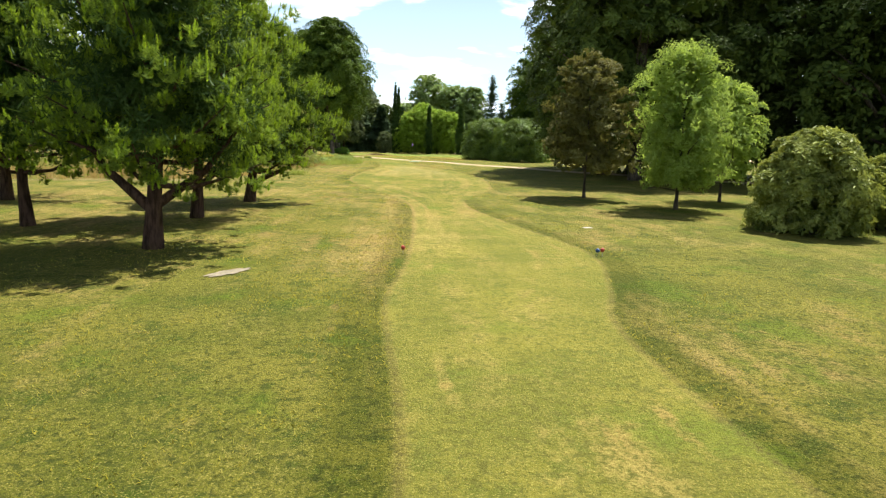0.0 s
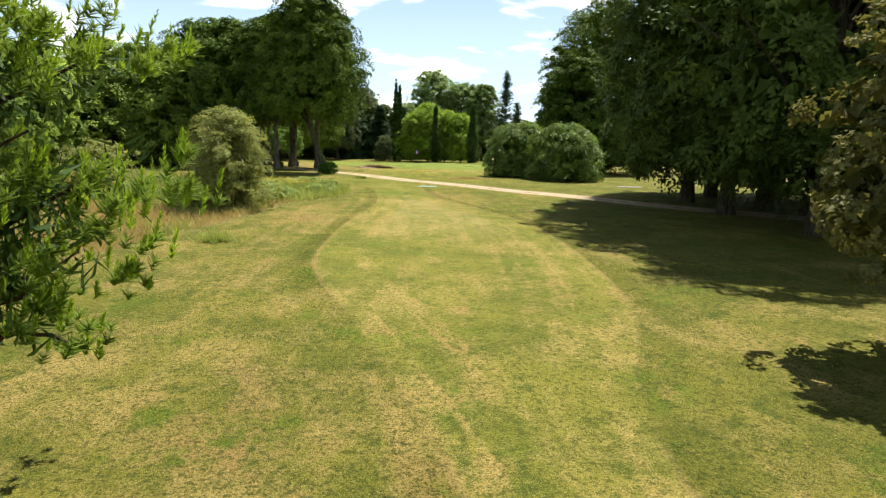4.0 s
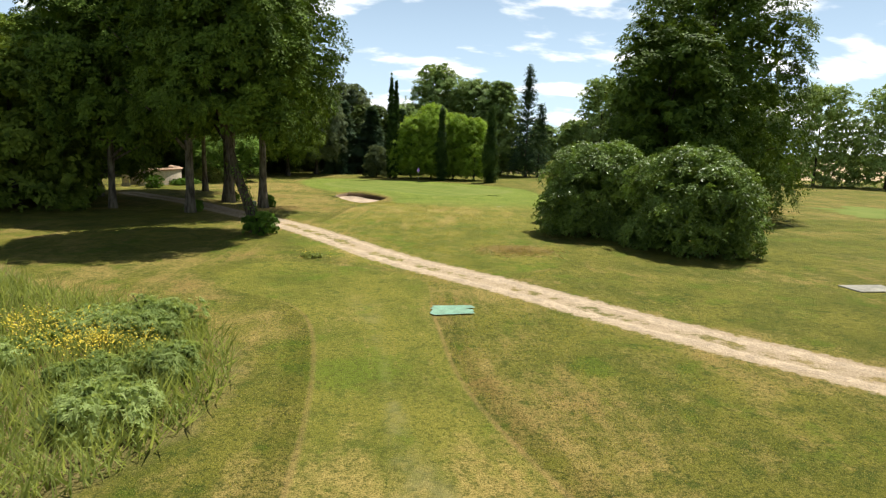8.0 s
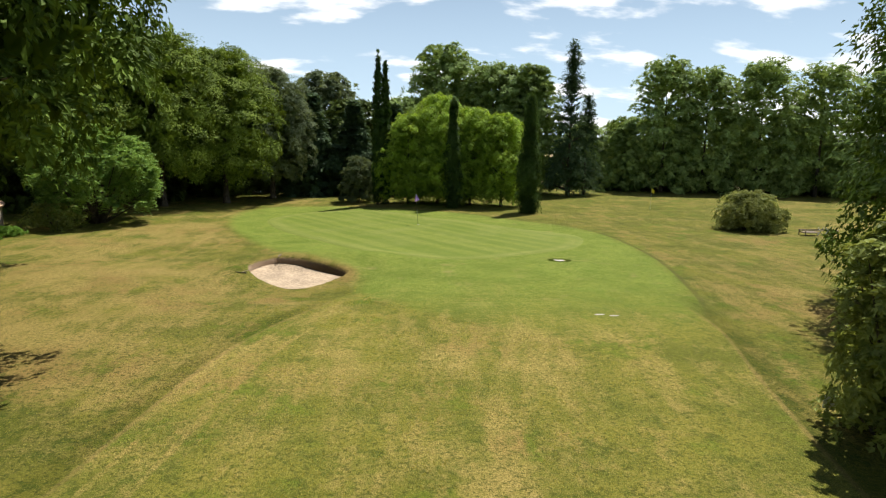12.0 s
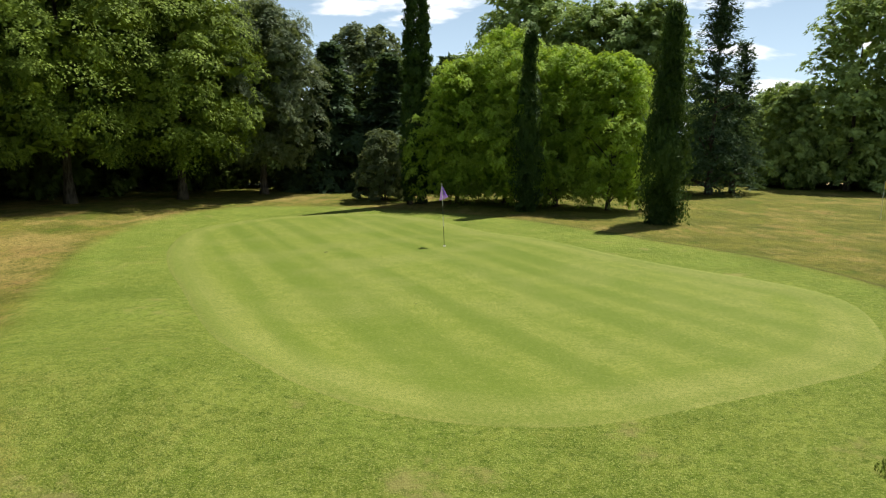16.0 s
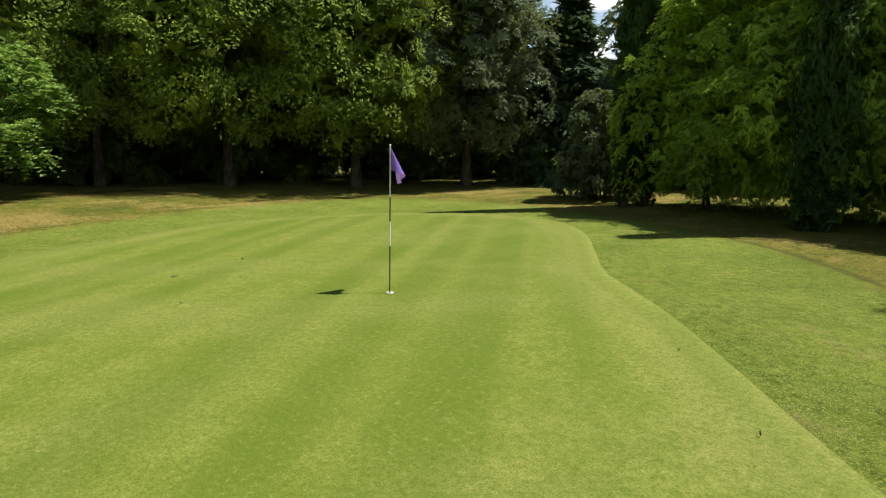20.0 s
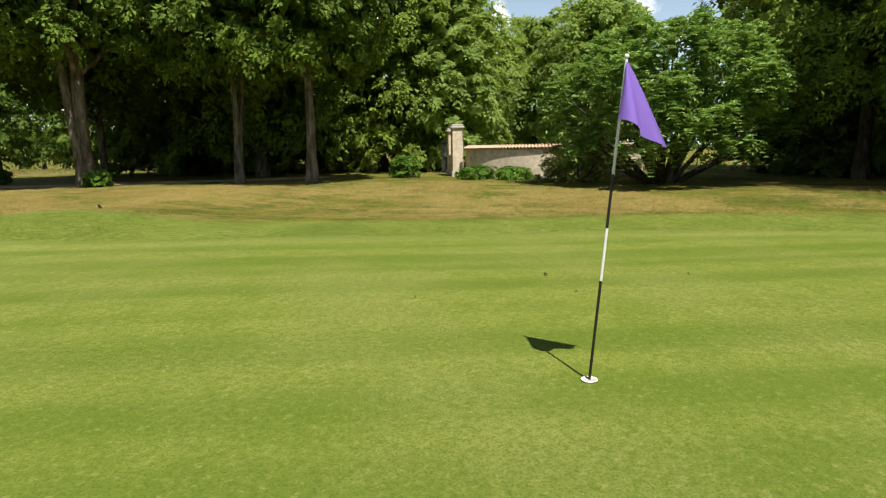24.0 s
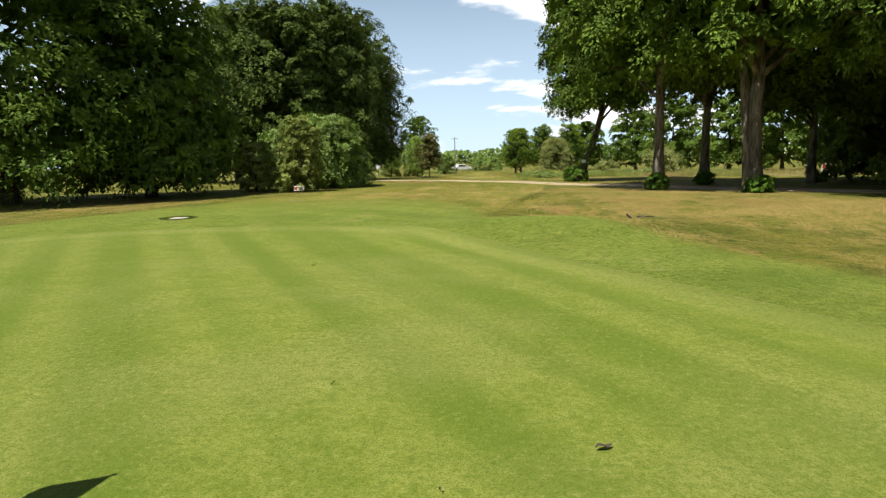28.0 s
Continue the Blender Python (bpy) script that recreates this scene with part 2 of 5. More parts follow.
def inside_by(poly, x, y):
    """How far each point lies inside the outline, in metres; outside it is negative."""
    x, y = np.asarray(x, float).ravel(), np.asarray(y, float).ravel()
    best, odd = np.full(x.shape, 1e9), np.zeros(x.shape, bool)
    q = np.roll(poly, -1, axis=0)
    for (ax, ay), (bx, by) in zip(poly, q):
        dx, dy = bx - ax, by - ay
        s = np.clip(((x - ax) * dx + (y - ay) * dy) / (dx * dx + dy * dy + 1e-12), 0, 1)
        best = np.minimum(best, np.hypot(x - ax - s * dx, y - ay - s * dy))
        if abs(dy) > 1e-9:
            odd ^= ((ay > y) != (by > y)) & (x < (y - ay) / dy * dx + ax)
    return np.where(odd, best, -best)


GREEN = loop([(0.85, 95.2), (2.15, 94.8), (3.35, 94.75), (4.5, 95.0), (6.1, 95.8), (7.55, 96.6), (8.7, 97.4), (9.7, 99.0), (10.4, 101.4), (9.9, 103.2), (7.85, 105.6), (5.0, 109.0), (2.6, 111.7),
              (1.2, 113.9), (-0.8, 116.9), (-3.2, 118.7), (-6.5, 118.7), (-9.2, 116.5), (-10.4, 112.6), (-8.9, 108.0), (-7.1, 104.7), (-5.2, 102.0), (-2.4, 98.1), (-0.5, 96.1)])
FRINGE = loop([(-1.0, 88.0), (-1.9, 92.5), (-5.0, 95.6), (-7.8, 100.2), (-11.6, 107.5), (-13.5, 115), (-12.0, 121), (-7, 122.3), (-3.0, 121), (0.9, 119.0),
               (3.7, 116.7), (5.4, 114.4), (7.3, 111.5), (10.5, 107.5), (12.2, 102.5), (12.2, 95), (11, 88.2), (9.8, 84.4), (7.6, 81.2), (3, 83.5)])
MOWN = loop([(1.25, -4), (1.25, 2), (1.05, 4.5), (0.95, 6.5), (1.2, 9.5), (1.3, 15), (1.05, 20), (-0.6, 26), (-2.1, 31), (-2.1, 37.5), (-1.4, 45), (-1.8, 51.5), (-3.0, 55.6),
             (-6, 58.2), (-4.8, 61.5), (0.2, 59.5), (0.8, 54.5), (1.4, 49.5), (3.7, 43), (5.0, 38.5), (5.2, 32), (4.8, 27), (3.5, 23), (3.1, 19.5), (4.0, 15), (4.9, 10.5), (4.3, 7.2), (3.7, 4.5), (3.9, -4)])
APPROACH = loop([(-5.2, 66), (-4.5, 74), (-3.8, 81), (-2.4, 85.8), (-1.2, 89.5), (3, 91), (9, 90), (9.8, 84.4), (8.6, 79), (7.6, 74), (7, 68), (6, 62), (1, 60)])
BUNKER = loop([(-6.6, 93.2), (-5.75, 91.4), (-4.2, 89.95), (-3.35, 90.25), (-2.65, 91.1), (-2.15, 92.1), (-2.75, 93.0), (-4.4, 94.1), (-5.8, 94.5)])
MEADOW = loop([(-40, 22), (-12, 27), (-8.2, 31), (-7.2, 34.5), (-6.2, 39.5), (-5.6, 43.5), (-3.3, 48.0), (-3.4, 51.4), (-5.2, 54.0), (-10, 56.5), (-18, 62), (-45, 66)])
TRACK = loop([(-22, 88.5), (-15.5, 82.6), (-10.2, 76.2), (-6.1, 71.4), (-1.1, 63.6), (3.1, 58.6), (6.5, 54.6), (10.0, 50.8), (16, 44.5), (30, 33)], closed=False)


def terrain(x, y):
    x, y = np.asarray(x, float), np.asarray(y, float)
    # the green lies on a gentle slope that rises to its right
    tilt = 0.022 * (np.clip(x, -10, 11) - 0.8) - 0.145
    z = -0.25 + 0.85 * smooth(8, 72, y) + tilt * smooth(89, 97, y) * smooth(132, 118, y) * smooth(-19, -10, x) * smooth(24, 13, x) + 0.1 * np.exp(-((x - 4.6) ** 2 + (y - 110.5) ** 2) / 7) + 0.14 * np.exp(-((x - 7.0) ** 2 + (y - 92.8) ** 2) / 6)
    z = z + 0.38 * np.exp(-(((x + 3.2) / 3.6) ** 2) - ((y - 95.4) / 1.7) ** 2)
    # the ground dips towards the bunker's open front
    z = z - 0.42 * np.exp(-(((x + 3.8) / 4.4) ** 2) - ((y - 89.4) / 3.2) ** 2) * smooth(94.4, 91.4, y)
    return z + 0.03 * np.sin(x * 0.5 + 1) * np.sin(y * 0.37) * smooth(40, 10, np.abs(x))


def ground_z(x, y):
    return float(terrain(x, y))


def mesh_from(name, verts, faces, material=None, smooth_faces=True):
    me = bpy.data.meshes.new(name)
    verts, faces = np.asarray(verts, np.float32), np.asarray(faces, np.int32)
    k = faces.shape[1]
    me.vertices.add(len(verts))
    me.vertices.foreach_set("co", verts.ravel())
    me.loops.add(faces.size)
    me.loops.foreach_set("vertex_index", faces.ravel())
    me.polygons.add(len(faces))
    me.polygons.foreach_set("loop_start", np.arange(0, faces.size, k, dtype=np.int32))
    me.polygons.foreach_set("use_smooth", np.full(len(faces), smooth_faces))
    me.update(calc_edges=True)
    if material:
        me.materials.append(material)
    return me


def grid_faces(nu, nv):
    i = np.arange(nu - 1)[:, None] * nv + np.arange(nv - 1)[None]
    return np.stack([i, i + nv, i + nv + 1, i + 1], -1).reshape(-1, 4)


def add_attr(me, name, values):
    me.attributes.new(name, "FLOAT", "POINT").data.foreach_set("value", np.asarray(values, np.float32))


def lines(lo, hi, a, b, step, fine=()):
    """Grid lines: even between a and b (closer inside fine), ever wider out to lo and hi."""
    mid = np.arange(a, b + step / 2, step)
    for f0, f1, fs in fine:
        mid = np.concatenate([mid[mid < f0], np.arange(f0, f1, fs), mid[mid >= f1]])
    def outer(reach):
        out, s, d = [], 0.0, step
        while s < reach:
            d *= 1.35
            s += d
            out.append(min(s, reach))
        return np.array(out)
    return np.concatenate([a - outer(a - lo)[::-1], mid, b + outer(hi - b)])


def track_distance(x, y):
    d = np.full(np.shape(x), 1e9)
    for (ax, ay), (bx, by) in zip(TRACK[:-1], TRACK[1:]):
        s = np.clip(((x - ax) * (bx - ax) + (y - ay) * (by - ay)) / ((bx - ax) ** 2 + (by - ay) ** 2), 0, 1)
        d = np.minimum(d, np.hypot(x - ax - s * (bx - ax), y - ay - s * (by - ay)))
    return d


def make_ground():
    xs = lines(-2500, 2500, -26, 30, 0.5, [(-8, 0, 0.11)])
    ys = lines(-1500, 3000, -6, 128, 0.5, [(87, 95.6, 0.11)])
    X, Y = np.meshgrid(xs, ys, indexing="ij")
    bunk = inside_by(BUNKER, X, Y).reshape(X.shape)
    Z = terrain(X, Y) - 0.95 * smooth(0.0, 0.3, bunk) + 0.05 * np.exp(-((bunk + 0.3) / 0.35) ** 2) * smooth(90, 93, Y)
    g = inside_by(GREEN, X, Y).reshape(X.shape)
    Z -= 0.03 * smooth(0.05, 0.5, g)
    Z -= 0.035 * np.exp(-((track_distance(X, Y) / 1.25) ** 4))
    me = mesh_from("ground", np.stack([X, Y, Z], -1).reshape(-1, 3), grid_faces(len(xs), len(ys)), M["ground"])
    x, y = X.ravel(), Y.ravel()
    add_attr(me, "fringe", inside_by(FRINGE, x, y))
    add_attr(me, "lush", smooth(81, 91, y))
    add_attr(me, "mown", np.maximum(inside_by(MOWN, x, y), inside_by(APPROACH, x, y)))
    add_attr(me, "meadow", inside_by(MEADOW, x, y))
    add_attr(me, "bunker", bunk.ravel())
    # ramp to the bank turned from the sun, whose shade is painted
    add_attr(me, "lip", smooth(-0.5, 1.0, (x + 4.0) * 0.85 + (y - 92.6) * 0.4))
    add_attr(me, "tee", smooth(24, 14, y) + 0.35 * smooth(24, 30, y) * (smooth(58, 54, y) + smooth(70, 77, y) * smooth(90, 84, y)))
    tr = track_distance(x, y)
    add_attr(me, "track", tr)
    add_attr(me, "field", np.minimum(y - 156 - 0.05 * (x - 20), x + 5))
    dry = 0.27 + 0.12 * np.exp(-((x + 3) ** 2 / 30 + (y - 20) ** 2 / 60)) + 0.2 * np.exp(-((x + 10) ** 2 / 60 + (y - 88) ** 2 / 90)) + 0.3 * np.exp(-((x - 0.3) ** 2 / 0.5)) * smooth(6, 10, y) * smooth(24, 19, y) + 0.35 * np.exp(-((x - 4.4) ** 2 / 3 + (y - 65) ** 2 / 3)) + 0.4 * np.exp(-((x + 11) ** 2 / 4 + (y - 91.3) ** 2 / 0.8)) - 0.15 * smooth(4, 9, x) * smooth(60, 30, y) - 0.24 * smooth(11, 7, y) + 0.1 * smooth(32, 38, y) * smooth(52, 47, y) - 0.26 * smooth(1.8, 4.5, x) * smooth(30, 38, y) * smooth(62, 54, y) + 0.45 * np.exp(-(((x - 2.0) / 1.0) ** 2) - ((y - 12.3) / 1.1) ** 2) + 1.1 * np.exp(-(((x + 3.1) / 0.5) ** 2) - ((y - 94.8) / 0.22) ** 2) - 0.16 * smooth(49, 55, y) * smooth(72, 66, y) * smooth(-9, -5, x) - (0.08 * smooth(50, 60, y) + 0.12 * smooth(62, 68, y)) * smooth(84, 74, y) + 0.3 * np.exp(-((x + 9) ** 2 / 45 + (y - 84) ** 2 / 60)) + 0.05 * np.exp(-((x - 2) ** 2 / 30 + (y - 80) ** 2 / 40)) + 0.42 * np.exp(-((x + 14.5) ** 2 / 10 + (y - 103) ** 2 / 140)) - 0.22 * smooth(98, 106, y) * smooth(-2, 3, x) * smooth(34, 24, x)
    add_attr(me, "dry", dry)
    return tagged(new("ground", me), "golf course lawn with green and sun-dried patches", "lawn", kind="structure")


def ground_material():
    m, nt, b = material("ground")
    co = world_coords(nt)
    wob = math_node(nt, "MULTIPLY", math_node(nt, "SUBTRACT", noise_node(nt, 1.6, 4, 0.6, co), 0.5), 0.5)
    fr = range_node(nt, math_node(nt, "ADD", attr(nt, "fringe"), math_node(nt, "MULTIPLY", wob, 2.2)), -0.5, 0.6)
    fr = math_node(nt, "MULTIPLY", fr, attr(nt, "lush"))
    mown = attr(nt, "mown")
    mw = range_node(nt, math_node(nt, "ADD", mown, math_node(nt, "MULTIPLY", wob, 0.3)), -0.04, 0.05)
    edge = math_node(nt, "MULTIPLY", range_node(nt, mown, -0.10, -0.02), range_node(nt, mown, 0.0, 0.08, 1, 0))
    md = range_node(nt, math_node(nt, "ADD", attr(nt, "meadow"), math_node(nt, "MULTIPLY", wob, 2)), -0.3, 0.5)
    dry = attr(nt, "dry")
    dry = math_node(nt, "SUBTRACT", dry, math_node(nt, "MULTIPLY", fr, 0.42))
    dry = math_node(nt, "ADD", dry, math_node(nt, "MULTIPLY", edge, 0.1))
    sep = nt.nodes.new("ShaderNodeSeparateXYZ")
    nt.links.new(co, sep.inputs[0])
    fresh = math_node(nt, "MULTIPLY", range_node(nt, sep.outputs["Y"], 45.0, 53.0), range_node(nt, sep.outputs["Y"], 68.0, 60.0))
    dry = math_node(nt, "ADD", dry, math_node(nt, "MULTIPLY", fresh, range_node(nt, mw, 0.0, 1.0, 0.12, -0.28)))
    dry = math_node(nt, "ADD", dry, math_node(nt, "MULTIPLY", range_node(nt, attr(nt, "track"), 0.5, 2.6, 0.5, 0.0), 1.0))
    # mower lanes follow the cut's edges; wheels leave thin pale lines
    cm = nt.nodes.new("ShaderNodeCombineXYZ")
    nt.links.new(math_node(nt, "MULTIPLY", mown, 1.7), cm.inputs[0])
    nt.links.new(math_node(nt, "MULTIPLY", sep.outputs["Y"], 0.05), cm.inputs[1])
    lane = math_node(nt, "MULTIPLY", math_node(nt, "SUBTRACT", noise_node(nt, 1.0, 3, 0.6, cm.outputs[0]), 0.5), range_node(nt, mown, -2.2, -0.4, 0.0, 1.3))
    dry = math_node(nt, "ADD", dry, lane)
    for at in (0.42, 1.15):
        line = math_node(nt, "MULTIPLY", range_node(nt, mown, at - 0.09, at - 0.03), range_node(nt, mown, at + 0.03, at + 0.09, 1, 0))
        dry = math_node(nt, "ADD", dry, math_node(nt, "MULTIPLY", line, range_node(nt, noise_node(nt, 0.3, 3, 0.5, co), 0.42, 0.6, 0.0, 0.35)))
    col, fine, mid = grass_base(nt, co, dry)
    tee = math_node(nt, "MULTIPLY", mw, attr(nt, "tee"))
    col = mix_node(nt, math_node(nt, "MULTIPLY", tee, 0.25), col, mix_node(nt, mid, (0.17, 0.16, 0.026), (0.31, 0.27, 0.065)))
    col = mix_node(nt, mw, col, (1.15, 1.16, 1.15), "MULTIPLY")
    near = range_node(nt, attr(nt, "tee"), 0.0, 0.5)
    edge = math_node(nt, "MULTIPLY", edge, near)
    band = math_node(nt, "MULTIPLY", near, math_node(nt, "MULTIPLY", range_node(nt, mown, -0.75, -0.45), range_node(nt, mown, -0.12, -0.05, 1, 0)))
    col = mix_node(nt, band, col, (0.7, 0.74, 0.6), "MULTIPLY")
    col = mix_node(nt, math_node(nt, "MULTIPLY", edge, range_node(nt, attr(nt, "tee"), 0.4, 0.9, 0.34, 0.14)), col, (0.3, 0.19, 0.08))
    # pale worn lane where carts drive down the middle of the cut
    worn = math_node(nt, "MULTIPLY", range_node(nt, mown, 1.2, 1.5), range_node(nt, sep.outputs["Y"], 34.0, 40.0))
    worn = math_node(nt, "MULTIPLY", math_node(nt, "MULTIPLY", worn, range_node(nt, sep.outputs["Y"], 58.0, 52.0)), range_node(nt, noise_node(nt, 1.3, 5, 0.7, co), 0.35, 0.7, 0.0, 0.6))
    col = mix_node(nt, worn, col, (0.27, 0.24, 0.095))
    col = mix_node(nt, math_node(nt, "MULTIPLY", fr, 0.72), col, mix_node(nt, range_node(nt, math_node(nt, "ADD", math_node(nt, "MULTIPLY", mid, 0.5), math_node(nt, "MULTIPLY", noise_node(nt, 0.55, 5, 0.65, co), 0.5)), 0.32, 0.66), (0.075, 0.13, 0.008), (0.215, 0.275, 0.042)))
    # short grass of the surround: dark tufts, pale tips and a few thin dry spots
    tuft = math_node(nt, "MULTIPLY", fr, range_node(nt, noise_node(nt, 9, 6, 0.8, co), 0.36, 0.54, 0.7, 0.0))
    col = mix_node(nt, tuft, col, (0.045, 0.08, 0.006))
    tip = math_node(nt, "MULTIPLY", fr, range_node(nt, noise_node(nt, 42, 4, 0.7, co), 0.5, 0.66, 0.0, 0.85))
    col = mix_node(nt, tip, col, (0.3, 0.33, 0.085))
    thin = math_node(nt, "MULTIPLY", fr, range_node(nt, noise_node(nt, 0.7, 6, 0.7, co), 0.57, 0.7, 0.0, 0.55))
    col = mix_node(nt, thin, col, (0.26, 0.22, 0.08))
    rim = attr(nt, "fringe")
    rim = math_node(nt, "MULTIPLY", math_node(nt, "MULTIPLY", range_node(nt, rim, -0.3, -0.08), range_node(nt, rim, -0.05, 0.05, 1, 0)), attr(nt, "lush"))
    col = mix_node(nt, math_node(nt, "MULTIPLY", rim, range_node(nt, sep.outputs["X"], 1.0, 4.0, 0.0, 0.55)), col, (0.06, 0.055, 0.015))
    col = mix_node(nt, md, col, mix_node(nt, range_node(nt, fine, 0.35, 0.65), (0.10, 0.10, 0.03), (0.27, 0.21, 0.085)))
    # gravel spreads unevenly from the wheel tracks; grass keeps the middle
    way = math_node(nt, "ADD", attr(nt, "track"), math_node(nt, "MULTIPLY", math_node(nt, "SUBTRACT", noise_node(nt, 4.5, 5, 0.7, co), 0.5), 0.9))
    bare = math_node(nt, "MULTIPLY", range_node(nt, way, 0.82, 1.02, 1.0, 0.0), range_node(nt, math_node(nt, "ADD", way, math_node(nt, "MULTIPLY", math_node(nt, "SUBTRACT", noise_node(nt, 1.4, 4, 0.6, co), 0.5), 1.6)), 0.0, 0.3, 0.15, 1.0))
    col = mix_node(nt, bare, col, mix_node(nt, range_node(nt, noise_node(nt, 22, 5, 0.6, co), 0.3, 0.7), (0.31, 0.235, 0.15), (0.52, 0.41, 0.27)))
    # earth of the bunker face, with its shade put into the dark colour
    shaded_soil = mix_node(nt, range_node(nt, fine, 0.3, 0.7), (0.035, 0.025, 0.014), (0.15, 0.11, 0.06))
    col = mix_node(nt, range_node(nt, attr(nt, "bunker"), -0.02, 0.06), col, mix_node(nt, attr(nt, "lip"), (0.3, 0.215, 0.14), shaded_soil))
    field = mix_node(nt, range_node(nt, mid, 0.3, 0.7), (0.40, 0.28, 0.16), (0.55, 0.41, 0.25))
    col = mix_node(nt, range_node(nt, attr(nt, "field"), -1, 1), col, field)
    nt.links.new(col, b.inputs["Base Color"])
    b.inputs["Roughness"].default_value = 0.95
    b.inputs["Specular IOR Level"].default_value = 0.1
    bump(nt, b, math_node(nt, "ADD", fine, math_node(nt, "MULTIPLY", mid, 0.8)), 0.8, 0.05)
    return m


def green_material():
    m, nt, b = material("putting_green")
    co = world_coords(nt)
    sep = nt.nodes.new("ShaderNodeSeparateXYZ")
    nt.links.new(co, sep.inputs[0])
    # mowing stripes run across the green
    s = math_node(nt, "ADD", math_node(nt, "MULTIPLY", sep.outputs["X"], 0.84), math_node(nt, "MULTIPLY", sep.outputs["Y"], 0.54))
    t = math_node(nt, "SUBTRACT", math_node(nt, "MULTIPLY", sep.outputs["Y"], 0.84), math_node(nt, "MULTIPLY", sep.outputs["X"], 0.54))
    cm = nt.nodes.new("ShaderNodeCombineXYZ")
    nt.links.new(s, cm.inputs[0])
    nt.links.new(math_node(nt, "MULTIPLY", t, 0.02), cm.inputs[1])
    lane = noise_node(nt, 0.75, 3, 0.6, cm.outputs[0])
    wave = math_node(nt, "ADD", math_node(nt, "SINE", math_node(nt, "MULTIPLY", s, 5.2)), math_node(nt, "MULTIPLY", math_node(nt, "SUBTRACT", lane, 0.5), 8.0))
    fine = noise_node(nt, 60, 6, 0.7, co)
    mid = noise_node(nt, 3.0, 5, 0.6, co)
    big = noise_node(nt, 0.4, 3, 0.55, co)
    col = mix_node(nt, range_node(nt, mid, 0.3, 0.7), (0.15, 0.186, 0.023), (0.205, 0.232, 0.04))
    col = mix_node(nt, range_node(nt, wave, -1.0, 1.5, 0.0, 0.75), col, (0.1, 0.145, 0.012))
    col = mix_node(nt, range_node(nt, big, 0.4, 0.7, 0.0, 0.5), col, (0.225, 0.237, 0.06))
    col = mix_node(nt, range_node(nt, attr(nt, "rim"), 0.4, 1.3, 0.4, 0.0), col, (0.27, 0.27, 0.075))
    ring = math_node(nt, "MULTIPLY", math_node(nt, "SINE", math_node(nt, "MULTIPLY", attr(nt, "rim"), 7.0)), range_node(nt, attr(nt, "rim"), 1.2, 2.4, 1.0, 0.0))
    col = mix_node(nt, range_node(nt, ring, 0.1, 0.9, 0.0, 0.28), col, (0.12, 0.165, 0.016))
    grain = noise_node(nt, 17, 5, 0.7, co)
    col = mix_node(nt, range_node(nt, grain, 0.34, 0.55, 0.6, 0.0), col, (0.09, 0.135, 0.012))
    col = mix_node(nt, range_node(nt, grain, 0.54, 0.7, 0.0, 0.5), col, (0.28, 0.29, 0.08))
    col = mix_node(nt, range_node(nt, fine, 0.35, 0.56, 0.7, 0.0), col, (0.065, 0.1, 0.010))
    nt.links.new(col, b.inputs["Base Color"])
    b.inputs["Roughness"].default_value = 0.9
    b.inputs["Specular IOR Level"].default_value = 0.15
    bump(nt, b, fine, 0.6, 0.014)
    return m


def fill_outline(name, outline, material, lift, rings=10, inner=0.0, zfun=terrain, centre=None, sink=0.0):
    """A sheet inside an outline, as rings round its middle."""
    c = np.array(centre) if centre is not None else outline.mean(0)
    f = np.linspace(1, 0.0, rings)
    if sink:
        f, rings = np.concatenate([[1.013], f]), rings + 1
    P = c + (outline - c)[None] * f[:, None, None]
    x, y = P[..., 0], P[..., 1]
    z = zfun(x, y) + lift
    z[0] -= sink
    k = len(outline)
    i = np.arange(rings - 1)[:, None] * k + np.arange(k)[None]
    j = np.arange(rings - 1)[:, None] * k + (np.arange(k)[None] + 1) % k
    faces = np.stack([i, j, j + k, i + k], -1).reshape(-1, 4)
    verts = np.stack([x, y, z], -1).reshape(-1, 3)
    return mesh_from(name, verts, faces, material), x.ravel(), y.ravel()


M["ground"] = ground_material()
M["green"] = green_material()
M["sand"] = plain_material("sand", (0.42, 0.32, 0.215), 0.95, 0, 0.2, 9, 0.09)
M["gravel"] = plain_material("gravel", (0.40, 0.31, 0.2), 0.95, 0, 0.22, 26, 0.04)
make_ground()
me, gx, gy = fill_outline("putting_green", GREEN, M["green"], 0.006, 24, sink=0.05)
add_attr(me, "rim", inside_by(GREEN, gx, gy))
tagged(new("putting_green", me), "closely mown pale green putting surface with mowing stripes", "putting green", kind="structure")


def bunker_floor(x, y):
    """The floor lies deep under the far lip and runs out flat at the front."""
    d = inside_by(BUNKER, x, y).reshape(np.shape(x))
    back = smooth(-0.8, 1.6, (x + 4.0) * 0.5 + (y - 92.2) * 0.86)
    ripple = 0.015 * np.sin(x * 7 + np.sin(y * 3)) * np.sin(y * 5)
    return 0.1 - 0.03 * back + (0.06 + 0.2 * back * smooth(-3.0, -5.2, x)) * smooth(0.9, 0.05, d) + ripple


me, _, _ = fill_outline("bunker_sand", BUNKER + (BUNKER.mean(0) - BUNKER) * 0.01, M["sand"], 0.0, 14, zfun=bunker_floor)
tagged(new("bunker_sand", me), "pale raked sand floor of the bunker", "sand", kind="structure")


